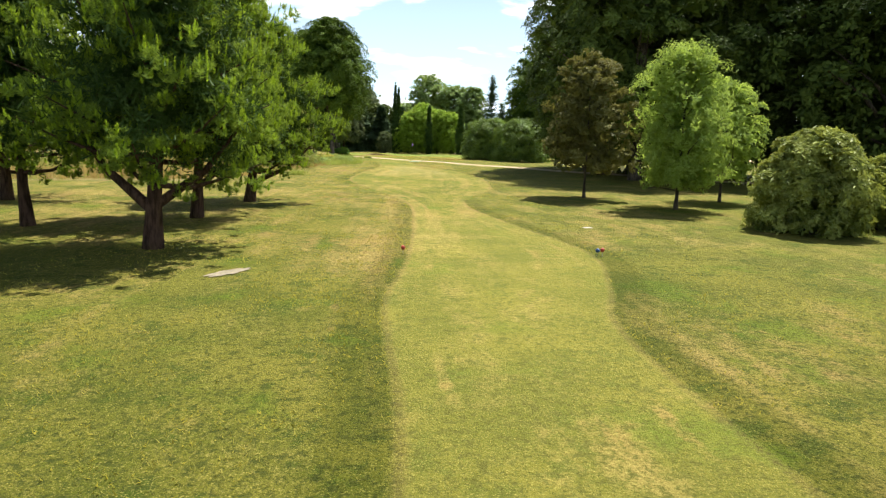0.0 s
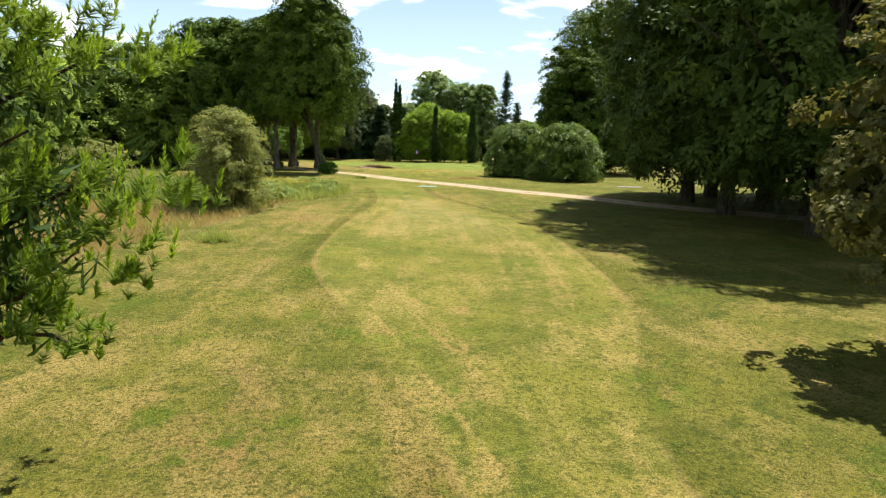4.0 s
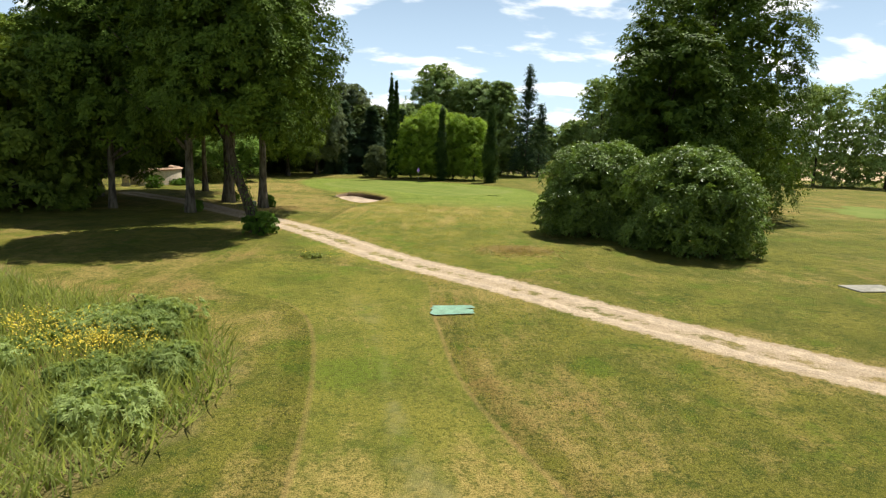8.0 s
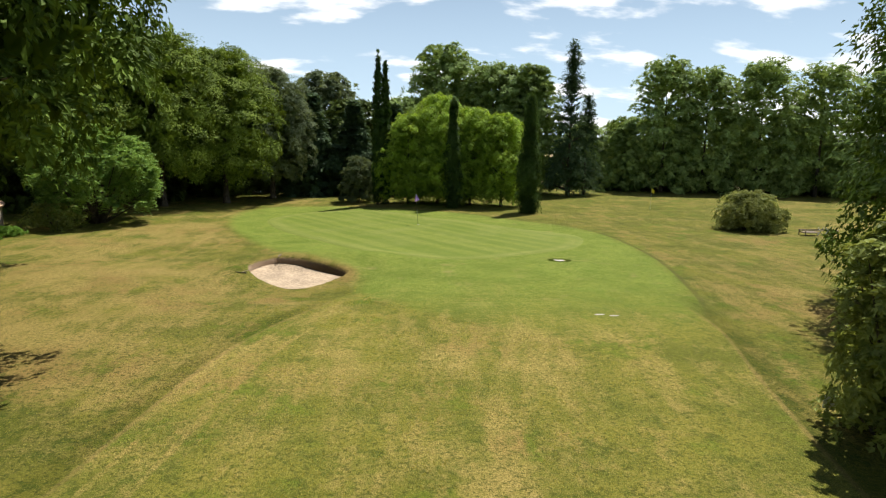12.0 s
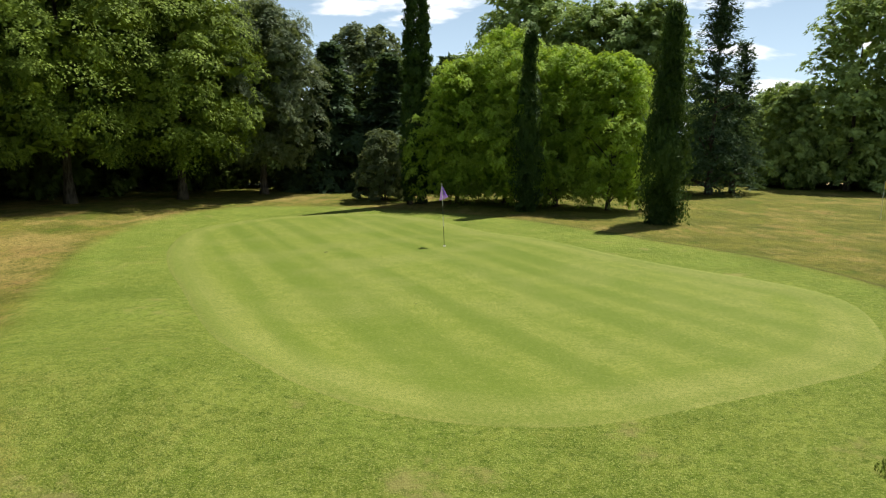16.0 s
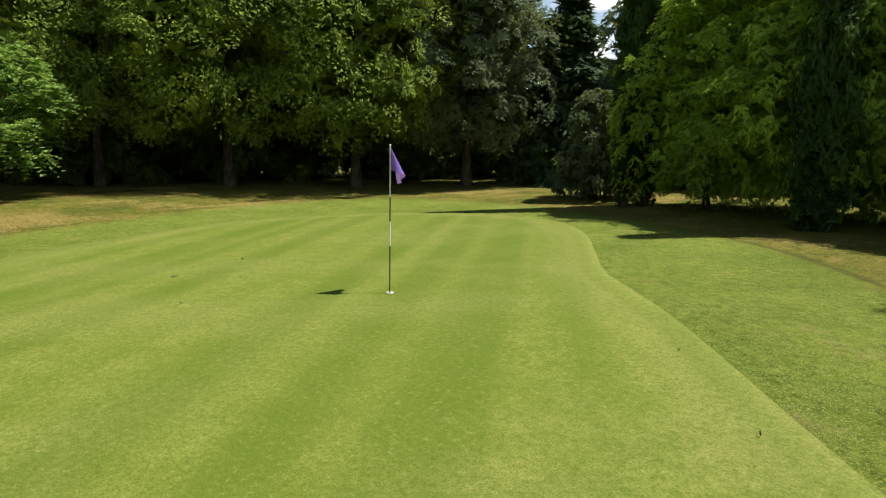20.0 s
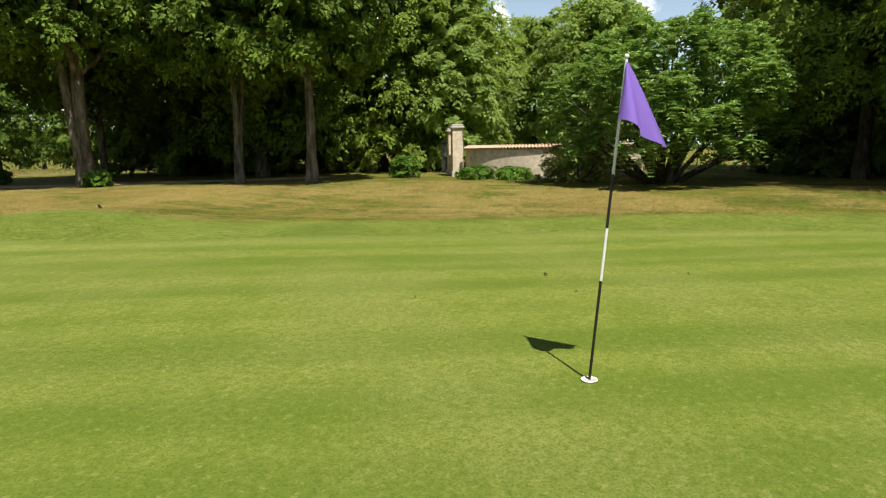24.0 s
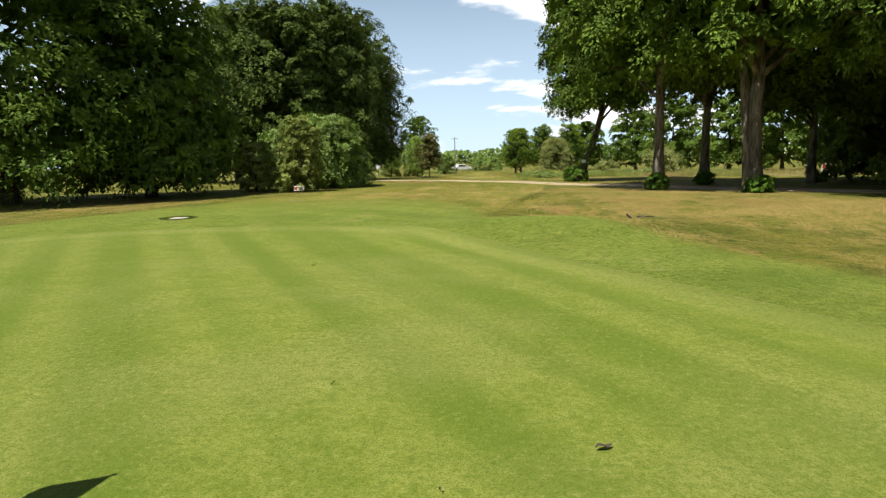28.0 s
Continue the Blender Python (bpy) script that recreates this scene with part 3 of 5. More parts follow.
def ribbon(name, line, offset, width, material, lift, seed):
    """A strip of bare earth along a line, with uneven edges."""
    rng = np.random.default_rng(seed)
    seg = np.concatenate([[0], np.cumsum(np.hypot(*np.diff(line, axis=0).T))])
    s = np.arange(0, seg[-1], 0.16)
    p = np.stack([np.interp(s, seg, line[:, k]) for k in range(2)], -1)
    d = np.gradient(p, axis=0)
    d /= np.hypot(d[:, 0], d[:, 1])[:, None]
    nrm = np.stack([-d[:, 1], d[:, 0]], -1)
    rag = lambda: np.convolve(rng.normal(0, 1, len(s) + 8), np.ones(5) / 5, "same")[4:-4] * 0.1 + rng.normal(0, 0.035, len(s))
    a, b = offset - width / 2 + rag(), offset + width / 2 + rag()
    u = np.linspace(0, 1, 5)
    off = a[:, None] + (b - a)[:, None] * u[None]
    P = p[:, None] + nrm[:, None] * off[..., None]
    z = terrain(P[..., 0], P[..., 1]) + lift - 0.03 * np.abs(u - 0.5)[None] * 2 + np.zeros_like(off)
    verts = np.concatenate([P, z[..., None]], -1).reshape(-1, 3)
    return mesh_from(name, verts, grid_faces(len(s), 5), material)


track = new("track")
for off, sd in ((-0.53, 1), (0.53, 2)):
    wheel = new("wheel_track", ribbon("wheel_track", TRACK, off, 0.5, M["gravel"], -0.008, sd))
    wheel.parent = track
tagged(track, "two pale gravel wheel tracks with dry grass between", "dirt track", kind="structure")


# ---- plants ----
def part(name, data, parent, label=""):
    ob = new(name, data)
    ob.parent = parent
    if label:
        ob["label"] = label
    return ob


def tubes(name, limbs, material, sides=8):
    """Round tapering limbs, each a list of points with a radius."""
    V, F, base = [], [], 0
    for pts, rad in limbs:
        p, r = np.array(pts, float), np.array(rad, float)
        d = np.gradient(p, axis=0)
        d /= np.linalg.norm(d, axis=1)[:, None] + 1e-9
        ref = np.where(np.abs(d[:, 2:]) > 0.9, [[1.0, 0, 0]], [[0, 0, 1.0]])
        u = np.cross(d, ref)
        u /= np.linalg.norm(u, axis=1)[:, None] + 1e-9
        v = np.cross(d, u)
        a = np.arange(sides) / sides * 2 * np.pi
        ring = p[:, None] + r[:, None, None] * (np.cos(a)[None, :, None] * u[:, None] + np.sin(a)[None, :, None] * v[:, None])
        V.append(ring.reshape(-1, 3))
        i = np.arange(len(p) - 1)[:, None] * sides + np.arange(sides)[None]
        j = np.arange(len(p) - 1)[:, None] * sides + (np.arange(sides)[None] + 1) % sides
        F.append(np.stack([i, j, j + sides, i + sides], -1).reshape(-1, 4) + base)
        base += len(p) * sides
    return mesh_from(name, np.concatenate(V), np.concatenate(F), material)


def leaves(name, pos, nrm, along, length, width, material, fold=0.25, simple=False):
    """One pointed, slightly folded leaf (or spray of leaves) at each place."""
    n = len(pos)
    nrm = nrm / (np.linalg.norm(nrm, axis=1)[:, None] + 1e-9)
    u = along - (along * nrm).sum(1)[:, None] * nrm
    u /= np.linalg.norm(u, axis=1)[:, None] + 1e-9
    v = np.cross(nrm, u)
    L, W = length[:, None], width[:, None]
    if simple:
        verts = np.stack([pos - u * L * 0.5 - v * W * 0.6, pos - u * L * 0.35 + v * W * 0.6, pos + u * L * 0.6], 1).reshape(-1, 3)
        return mesh_from(name, verts, np.arange(3 * n).reshape(-1, 3), material, False)
    a = pos - u * L * 0.5
    b = pos + v * W * 0.5 - u * L * 0.08 + nrm * W * fold
    c = pos + u * L * 0.5
    d = pos - v * W * 0.5 - u * L * 0.08 + nrm * W * fold
    verts = np.stack([a, b, c, d], 1).reshape(-1, 3)
    return mesh_from(name, verts, np.arange(4 * n).reshape(-1, 4), material, False)


def unit(rng, n):
    d = rng.normal(0, 1, (n, 3))
    return d / np.linalg.norm(d, axis=1)[:, None]


def crown(rng, R, z0, z1, clumps, per, size, shape="round", wide=1.0, off=(0, 0), droop=0.25, fill=0.2, rough=1.0):
    """Places, normals and sizes of the leaves of a crown: many flat sprays on an uneven outline, and a darker heart of large leaves."""
    h = z1 - z0
    if shape in ("round", "egg", "bush") and per > 4:
        clumps, per = clumps * 2, (per + 1) // 2
    a = rng.uniform(0, 2 * np.pi, clumps)
    if shape == "bush":
        t = rng.uniform(0.0, 1.0, clumps)
        prof = np.where(t > 0.38, np.sqrt(np.clip(1 - ((t - 0.38) / 0.64) ** 2, 0, 1)), 0.96 + 0.04 * t / 0.38)
    elif shape == "cone":
        t = rng.random(clumps) ** 1.3
        prof = (1 - t) * 0.95 + 0.04
    elif shape == "flame":
        t = rng.random(clumps) ** 1.2
        prof = np.minimum(0.34 + 2.4 * t, (1 - t) ** 1.15 * 1.25 + 0.02)
    elif shape == "column":
        t = rng.random(clumps)
        prof = np.minimum(1, np.minimum(0.6 + t * 2.5, (1 - t) * 2.6 + 0.08))
    else:
        t = rng.uniform(0.0, 1.0, clumps)
        top = 0.42 if shape == "egg" else 0.5
        prof = np.where(t > top, np.sqrt(np.clip(1 - ((t - top) / (1.01 - top)) ** 2, 0, 1)), np.sqrt(np.clip(1 - ((top - t) / (top + 0.12)) ** 2, 0, 1)))
    p1, p2, p3 = rng.uniform(0, 6.3, 3)
    lump = 1 + 0.15 * np.sin(2 * a + p1 + 3 * t) + 0.12 * np.sin(3 * a + p2 - 5 * t) + 0.10 * np.sin(5 * a + p3 + 9 * t) + rng.normal(0, 0.08, clumps)
    if shape == "flame":
        lump = 1 + 0.16 * np.sin(3 * a + p1) + 0.12 * np.sin(5 * a + p2 + 4 * t) + rng.normal(0, 0.1, clumps)
    if shape == "column":
        lump = 1 + rng.normal(0, 0.05, clumps)
    deep = np.where(rng.random(clumps) < 0.72, rng.uniform(0.8, 1.0, clumps), rng.uniform(0.35, 0.8, clumps))
    rr = prof * lump * deep * R
    cen = np.stack([np.cos(a) * rr * wide + off[0], np.sin(a) * rr + off[1], z0 + h * t + rng.normal(0, 0.02, clumps) * h], -1)
    heart = np.array([off[0], off[1], z0 + h * 0.4])
    cr = R * 0.42 * rng.uniform(0.6, 1.35, clumps)
    out = cen - heart
    out /= np.linalg.norm(out, axis=1)[:, None] + 1e-9
    sn = out * np.array([1, 1, 0.1]) + rng.normal(0, 0.25, (clumps, 3))
    if shape in ("round", "egg", "bush"):
        # domes of foliage over the limbs' ends, each one covered with sprays
        domes = int(max(40, clumps // 8 if per > 4 else clumps // 4) * np.clip(h / (2.2 * R), 1, 2))
        i = np.arange(domes)
        td = np.clip((i + rng.uniform(0, 1, domes)) / domes, 0, 0.995)
        ad = i * 2.39996 + rng.normal(0, 0.2, domes)
        pd = np.interp(td, np.sort(t), prof[np.argsort(t)])
        swell = 1 + rough * (0.08 * np.sin(2 * ad + p1 + 3 * td) + 0.07 * np.sin(3 * ad + p2 - 5 * td) + 0.05 * np.sin(5 * ad + p3 + 9 * td) + rng.normal(0, 0.05, domes))
        rd = pd * swell * R * rng.uniform(0.86, 1.0, domes)
        c = np.stack([np.cos(ad) * rd * wide + off[0], np.sin(ad) * rd + off[1], z0 + h * td], -1)
        o = c - heart
        o /= np.linalg.norm(o, axis=1)[:, None] + 1e-9
        big = R * 0.31 * rng.uniform(0.6, 1.3, domes)
        w = rng.integers(0, domes, clumps)
        d = unit(rng, clumps) + o[w] * 0.75 + np.array([0, 0, 1.0]) * np.where(td[w] < 0.3, -0.1 if shape == "bush" else 0.3, 0.45)[:, None]
        d /= np.linalg.norm(d, axis=1)[:, None] + 1e-9
        cen = c[w] + d * (big[w] * rng.uniform(0.8, 1.08, clumps))[:, None] * np.array([1, 1, 0.72]) - o[w] * (big[w] * 0.55)[:, None]
        cen[:, 2] = np.maximum(cen[:, 2], z0 * 0.85)
        cr, out = big[w] * 0.38 * rng.uniform(0.7, 1.3, clumps), d
        sn = d * 0.75 + np.array([0, 0, 0.4]) + rng.normal(0, 0.2, (clumps, 3))
    elif shape == "cone":
        cr = R * 0.19 * rng.uniform(0.6, 1.35, clumps)
        sn = out * 0.45 + np.array([0, 0, 0.85]) + rng.normal(0, 0.22, (clumps, 3))
    sn /= np.linalg.norm(sn, axis=1)[:, None]
    su = np.cross(sn, unit(rng, clumps))
    su /= np.linalg.norm(su, axis=1)[:, None] + 1e-9
    sv = np.cross(sn, su)
    k = np.repeat(np.arange(clumps), per)
    n = len(k)
    b, q = rng.uniform(0, 2 * np.pi, n), np.sqrt(rng.random(n))
    flat = rng.normal(0, 0.14, n)
    pos = cen[k] + (su[k] * np.cos(b)[:, None] + sv[k] * np.sin(b)[:, None]) * (q * cr[k])[:, None] + sn[k] * (flat * cr[k])[:, None]
    pos[:, 2] -= droop * q * q * cr[k]
    nrm = sn[k] + rng.normal(0, 0.28, (n, 3))
    along = (su[k] * np.cos(b)[:, None] + sv[k] * np.sin(b)[:, None]) + out[k] * 0.5 + rng.normal(0, 0.4, (n, 3)) - np.array([0, 0, droop])
    if shape in ("column", "flame"):
        along = np.array([0, 0, 1.0]) + out[k] * 0.35 + rng.normal(0, 0.25, (n, 3))
    s = size * rng.uniform(0.6, 1.35, n)
    m = min(int(n * fill * 1.5), 5200)
    j = rng.integers(0, clumps, m)
    core = heart + (cen[j] - heart) * np.array([0, 0, 0.8])
    fpos = core + (cen[j] - core) * (rng.uniform(0.02, 0.66, m) ** 0.5)[:, None]
    big = np.maximum(np.minimum(R * rng.uniform(0.13, 0.27, m), (0.46 if R < 3.5 else 0.7) * rng.uniform(0.7, 1.2, m)), size * 1.4)
    pos, nrm, along = np.concatenate([pos, fpos]), np.concatenate([nrm, unit(rng, m)]), np.concatenate([along, unit(rng, m)])
    return cen, pos, nrm, along, np.concatenate([s, big])


def limb_set(rng, height, r, z0, cen, count, lean=(0, 0), knee=None, top=0.72):
    """A trunk and limbs that reach into the crown."""
    zt = z0 + (height - z0) * top
    zs = np.linspace(0, zt, 9)
    f = zs / max(zt, 1e-3)
    wob = np.cumsum(rng.normal(0, 0.02, (9, 2)), 0) * r * 4
    g = np.clip(zs / knee, 0, 1) if knee else f
    trunk = np.stack([lean[0] * g + wob[:, 0], lean[1] * g + wob[:, 1], zs], -1)
    rad = r * (1 - 0.75 * f)
    rad[0] *= 1.45
    rad = np.concatenate([[rad[0] * 1.12], rad])
    trunk = np.concatenate([[trunk[0] - [0, 0, 0.15]], trunk])
    limbs = [(trunk, np.maximum(rad, 0.012))]
    pick = rng.choice(len(cen), min(count, len(cen)), replace=False)
    for i in pick:
        e = cen[i]
        zb = min(max(z0 * rng.uniform(0.75, 1.1), e[2] - np.hypot(e[0], e[1]) * rng.uniform(0.5, 1.0)), zt * 0.95)
        zb = max(zb, z0 * 0.7)
        b = np.array([np.interp(zb, trunk[:, 2], trunk[:, k]) for k in range(3)])
        rb = np.interp(zb, trunk[:, 2], rad) * rng.uniform(0.4, 0.65)
        m = (b + e) / 2 + np.array([0, 0, 0.08 * np.linalg.norm(e - b)]) + rng.normal(0, 0.04, 3) * np.linalg.norm(e - b)
        pts = [b, (b * 0.6 + m * 0.4), m, m * 0.45 + e * 0.55, e]
        limbs.append((pts, [rb, rb * 0.85, rb * 0.6, rb * 0.4, max(0.008, rb * 0.12)]))
    return limbs


def tree(name, x, y, height, R, z0, r, leaf, bark, label, clumps=110, per=60, size=0.3, shape="round", wide=1.0, seed=1, off=(0, 0),
         count=14, group="", turn=0.0, category="tree", aspect=0.55, z=None, forks=(), droop=0.25, simple=False, knee=None, split=True, rough=1.0):
    rng = np.random.default_rng(seed)
    cen, pos, nrm, along, s = crown(rng, R, z0, height, clumps, per, size, shape, wide, off, droop, rough=rough)
    root = new(name)
    root.matrix_basis = pose(x, y, ground_z(x, y) if z is None else z, 0, 0, turn)
    limbs = limb_set(rng, height, r, z0, cen, count, off, knee)
    for (fx, fy, fr) in forks:
        limbs += limb_set(rng, height * 0.9, fr, z0, cen + np.array([fx, fy, 0]) * 0.5, 4, (fx, fy))
    if not split:
        limbs = [limbs[0]]
    part("trunk", tubes("trunk", limbs[:1], M[bark]), root)
    for limb in limbs[1:]:
        part("limb", tubes("limb", [limb], M[bark], 7 if split else 5), root)
    part("crown", leaves("crown", pos, nrm, along, s, s * aspect, M[leaf], simple=simple), root)
    return tagged(root, label, category, group)


def shrub(name, x, y, height, R, leaf, label, clumps=90, per=60, size=0.16, seed=1, wide=1.0, group="", shape="bush", turn=0.0, category="shrub", aspect=0.5, simple=False, rough=1.0):
    rng = np.random.default_rng(seed)
    cen, pos, nrm, along, s = crown(rng, R, 0.05, height, clumps, per, size, shape, wide, rough=rough)
    keep = pos[:, 2] > 0.02
    root = new(name)
    root.matrix_basis = pose(x, y, ground_z(x, y), 0, 0, turn)
    limbs = []
    for i in rng.choice(len(cen), 9, replace=False):
        e = cen[i]
        b = np.array([e[0] * 0.12, e[1] * 0.12, -0.1])
        limbs.append(([b, b * 0.6 + e * 0.4 - [0, 0, 0.1], e], [0.045, 0.03, 0.008]))
    for limb in limbs:
        part("stem", tubes("stem", [limb], M["bark"], 6), root)
    part("foliage", leaves("foliage", pos[keep], nrm[keep], along[keep], s[keep], s[keep] * aspect, M[leaf], simple=simple), root)
    return tagged(root, label, category, group)


def pine(x, y, height, R, z0, r, seed, off, label, forks=(), dense=30):
    """An umbrella-shaped pine: forked trunk and upright shoots set with needles."""
    rng = np.random.default_rng(seed)
    root = new("pine_tree")
    root.matrix_basis = pose(x, y, ground_z(x, y))
    # limbs leave the trunk in turn, rise outwards and carry clumps of foliage on their outer part
    count, cen, arms, tufts = 42, [], [], 16
    for i in range(count):
        f = (i + rng.uniform(0, 0.8)) / count
        zb = z0 * 0.8 + (height * 0.88 - z0 * 0.8) * f
        az = i * 2.4 + rng.normal(0, 0.25)
        t = np.clip((zb + 0.3 - z0) / (height - z0), 0, 1)
        reach = R * min(0.84 + 2.0 * t, max(1 - max(t - 0.22, 0) / 0.8, 0.02) ** 0.62) * rng.uniform(0.82, 1.08)
        foot = np.array([off[0] * f, off[1] * f, zb])
        tip = foot + np.array([math.cos(az) * reach, math.sin(az) * reach, reach * rng.uniform(0.2, 0.42)])
        bow = np.array([0, 0, -0.1 * reach])
        arms.append(([foot, foot * 0.65 + tip * 0.35 + bow, foot * 0.3 + tip * 0.7 + bow * 0.7, tip], [r * (0.42 - 0.25 * f), r * (0.3 - 0.17 * f), 0.022, 0.008]))
        g = rng.uniform(0.1, 1.0, tufts) ** 0.5
        at = foot + (tip - foot) * g[:, None] + bow * (4 * g * (1 - g))[:, None]
        cen.append(at + rng.normal(0, 1, (tufts, 3)) * np.array([0.36, 0.36, 0.2]) * (0.5 + 0.5 * g)[:, None] * max(reach / 2, 0.5))
    for fx, fy, fr in forks:
        cen.append(np.array([fx * 1.6, fy * 1.6, z0 + 0.85]) + rng.normal(0, 1, (26, 3)) * np.array([0.45, 0.45, 0.25]))
    cen = np.concatenate(cen)
    zs = np.linspace(0, height * 0.9, 9)
    lean = np.stack([off[0] * zs / height, off[1] * zs / height, zs], -1)
    lean[1:, :2] += np.cumsum(rng.normal(0, 0.03, (8, 2)), 0)
    limbs = [(np.concatenate([[lean[0] - [0, 0, 0.15]], lean]), r * np.concatenate([[1.5], 1.35 - 0.35 * np.clip(zs / 0.5, 0, 1) - 0.8 * zs / zs[-1]]))] + arms
    for fx, fy, fr in forks:
        e = np.array([fx * 1.6, fy * 1.6, z0 + 0.75])
        limbs.append(([(0, 0, z0 * 0.5), (fx * 0.4, fy * 0.4, z0 * 0.7), (fx * 1.0, fy * 1.0, z0 * 0.92 + 0.1), e], [fr * 1.1, fr, fr * 0.7, fr * 0.3]))
        for i in np.argsort(np.linalg.norm(cen - e, axis=1))[4:40:6]:
            limbs.append(([e * 0.6 + np.array([0, 0, z0 * 0.4 + 0.2]), (e + cen[i]) / 2, cen[i]], [fr * 0.28, fr * 0.16, 0.006]))
    part("trunk", tubes("trunk", limbs[:1], M["pine_bark"], 12), root)
    for limb in limbs[1:]:
        part("limb", tubes("limb", [limb], M["pine_bark"], 7), root)
    mid = np.array([off[0], off[1], z0 + (height - z0) * 0.3])
    out = cen - mid
    out /= np.linalg.norm(out, axis=1)[:, None] + 1e-9
    def brush(name, n, spread0, spread1, tall, length, width, mat_name, up, lab=""):
        """Shoots on every limb's end, each one set all round with needles."""
        k = np.repeat(np.arange(len(cen)), n)
        foot = cen[k] + unit(rng, len(k)) * np.array([1, 1, 0.75]) * (rng.uniform(0.02, 0.23, len(k)) * rng.uniform(0.8, 1.3, len(cen))[k])[:, None]
        axis = np.array([0, 0, up]) + out[k] * np.array([0.4, 0.4, 0.1]) + rng.normal(0, 0.1, (len(k), 3))
        axis /= np.linalg.norm(axis, axis=1)[:, None]
        hi = rng.uniform(*tall, len(k)) * np.where(out[k][:, 2] > -0.15, 1.0, 0.6)
        j = np.repeat(np.arange(len(foot)), dense)
        u = rng.random(len(j))
        sp = unit(rng, len(j))
        sp -= (sp * axis[j]).sum(1)[:, None] * axis[j]
        sp /= np.linalg.norm(sp, axis=1)[:, None] + 1e-9
        way = axis[j] + sp * (spread0 + (spread1 - spread0) * u)[:, None]
        way /= np.linalg.norm(way, axis=1)[:, None]
        at = foot[j] + axis[j] * (u * hi[j])[:, None]
        side = np.cross(way, unit(rng, len(j)))
        side *= width * 40 / dense / (np.linalg.norm(side, axis=1)[:, None] + 1e-9)
        tri = np.stack([at - side, at + side, at + way * (rng.uniform(*length, len(j)) * (1 - 0.3 * u))[:, None]], 1).reshape(-1, 3)
        part(name, mesh_from(name, tri, np.arange(len(tri)).reshape(-1, 3), M[mat_name], False), root, lab)
    brush("needles", 6, 2.2, 0.9, (0.06, 0.14), (0.1, 0.15), 0.0055, "pine_needle", 0.8)
    brush("new_growth", 5, 0.95, 0.3, (0.12, 0.24), (0.055, 0.08), 0.0065, "pine_shoot", 1.6, "bright green upright shoots")
    # inner fill of needles; a darker leaf material paints the crown's inner shade
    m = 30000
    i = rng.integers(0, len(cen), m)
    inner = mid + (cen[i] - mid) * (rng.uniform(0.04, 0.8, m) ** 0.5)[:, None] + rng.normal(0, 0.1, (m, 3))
    part("shade_needles", leaves("shade_needles", inner, unit(rng, m), unit(rng, m) + np.array([0, 0, 0.8]), rng.uniform(0.16, 0.28, m), rng.uniform(0.022, 0.04, m), M["cypress_leaf"], simple=True), root, "inner needles coloured dark for the crown's shade")
    return tagged(root, label, "tree", "pines along the tee")


def sumac(x, y, height, R, seed, label):
    """A wide low tree whose long feathered leaves stand in rosettes at the limbs' ends."""
    rng = np.random.default_rng(seed)
    cen, _, _, _, _ = crown(rng, R * 0.95, 1.5, height - 0.2, 330, 1, 0.2, "bush", 1.0, (0, 0), 0.2, 0.0)
    root = new("sumac_tree")
    root.matrix_basis = pose(x, y, ground_z(x, y))
    limbs = []
    for i in rng.choice(len(cen), 36, replace=False):
        e = cen[i]
        b = np.array([e[0] * 0.08, e[1] * 0.08, -0.1])
        m = np.array([e[0] * 0.45, e[1] * 0.45, e[2] * 0.42])
        limbs.append(([b, (b + m) / 2, m, (m + e) / 2 + [0, 0, 0.1], e], [0.10, 0.08, 0.055, 0.03, 0.012]))
    part("trunk", tubes("trunk", limbs, M["bark"], 7), root)
    rows = []
    mid = np.array([0, 0, height * 0.35])
    for c in cen:
        o = (c - mid) / np.linalg.norm(c - mid)
        for _ in range(9):
            d = o * 0.5 + unit(rng, 1)[0] * 0.9 + np.array([0, 0, 0.15])
            d /= np.linalg.norm(d)
            side = np.cross(d, [0, 0, 1])
            side /= np.linalg.norm(side) + 1e-9
            Lf = rng.uniform(0.45, 0.75)
            for t in np.linspace(0.2, 1.0, 5):
                p = c + d * Lf * t - np.array([0, 0, 0.35]) * Lf * t * t
                for sg in (-1, 1):
                    w = side * sg * 0.85 + d * 0.45 - np.array([0, 0, 0.25])
                    w /= np.linalg.norm(w)
                    rows.append((*(p + w * 0.07), *w, 0.23 * (1.15 - 0.5 * abs(t - 0.5))))
    A = np.array(rows)
    n = len(A)
    nrm = np.array([0, 0, 1.0]) + rng.normal(0, 0.35, (n, 3))
    part("fronds", leaves("fronds", A[:, :3], nrm, A[:, 3:6], A[:, 6], A[:, 6] * 0.42, M["sumac_leaf"]), root)
    m = 2500
    i = rng.integers(0, len(cen), m)
    inner = mid + (cen[i] - mid) * rng.uniform(0.25, 0.85, m)[:, None]
    part("inner_leaves", leaves("inner_leaves", inner, unit(rng, m), unit(rng, m), rng.uniform(0.25, 0.45, m), rng.uniform(0.1, 0.18, m), M["sumac_leaf"]), root)
    return tagged(root, label, "tree")


# ---- trees beside the tee ----
pine(-3.7, 10.0, 7.8, 2.45, 1.5, 0.15, 11, (0.3, 0.2), "pine with a forked brown trunk beside the tee", [(-0.9, 0.2, 0.1), (0.9, 0.4, 0.09)])
pine(-4.5, 14.7, 7.4, 2.3, 1.5, 0.14, 12, (0.4, 0.2), "pine with a leaning trunk in the rough", [(0.8, 0.2, 0.08)])
pine(-4.4, 19.6, 7.2, 2.6, 1.2, 0.165, 13, (0.3, 0.0), "pine with low spreading limbs at the row's end", [(1.3, 0.0, 0.09)])
pine(-7.6, 12.6, 8.2, 2.5, 1.4, 0.12, 14, (-0.2, 0.0), "pine with a dark trunk standing in shade", dense=18)
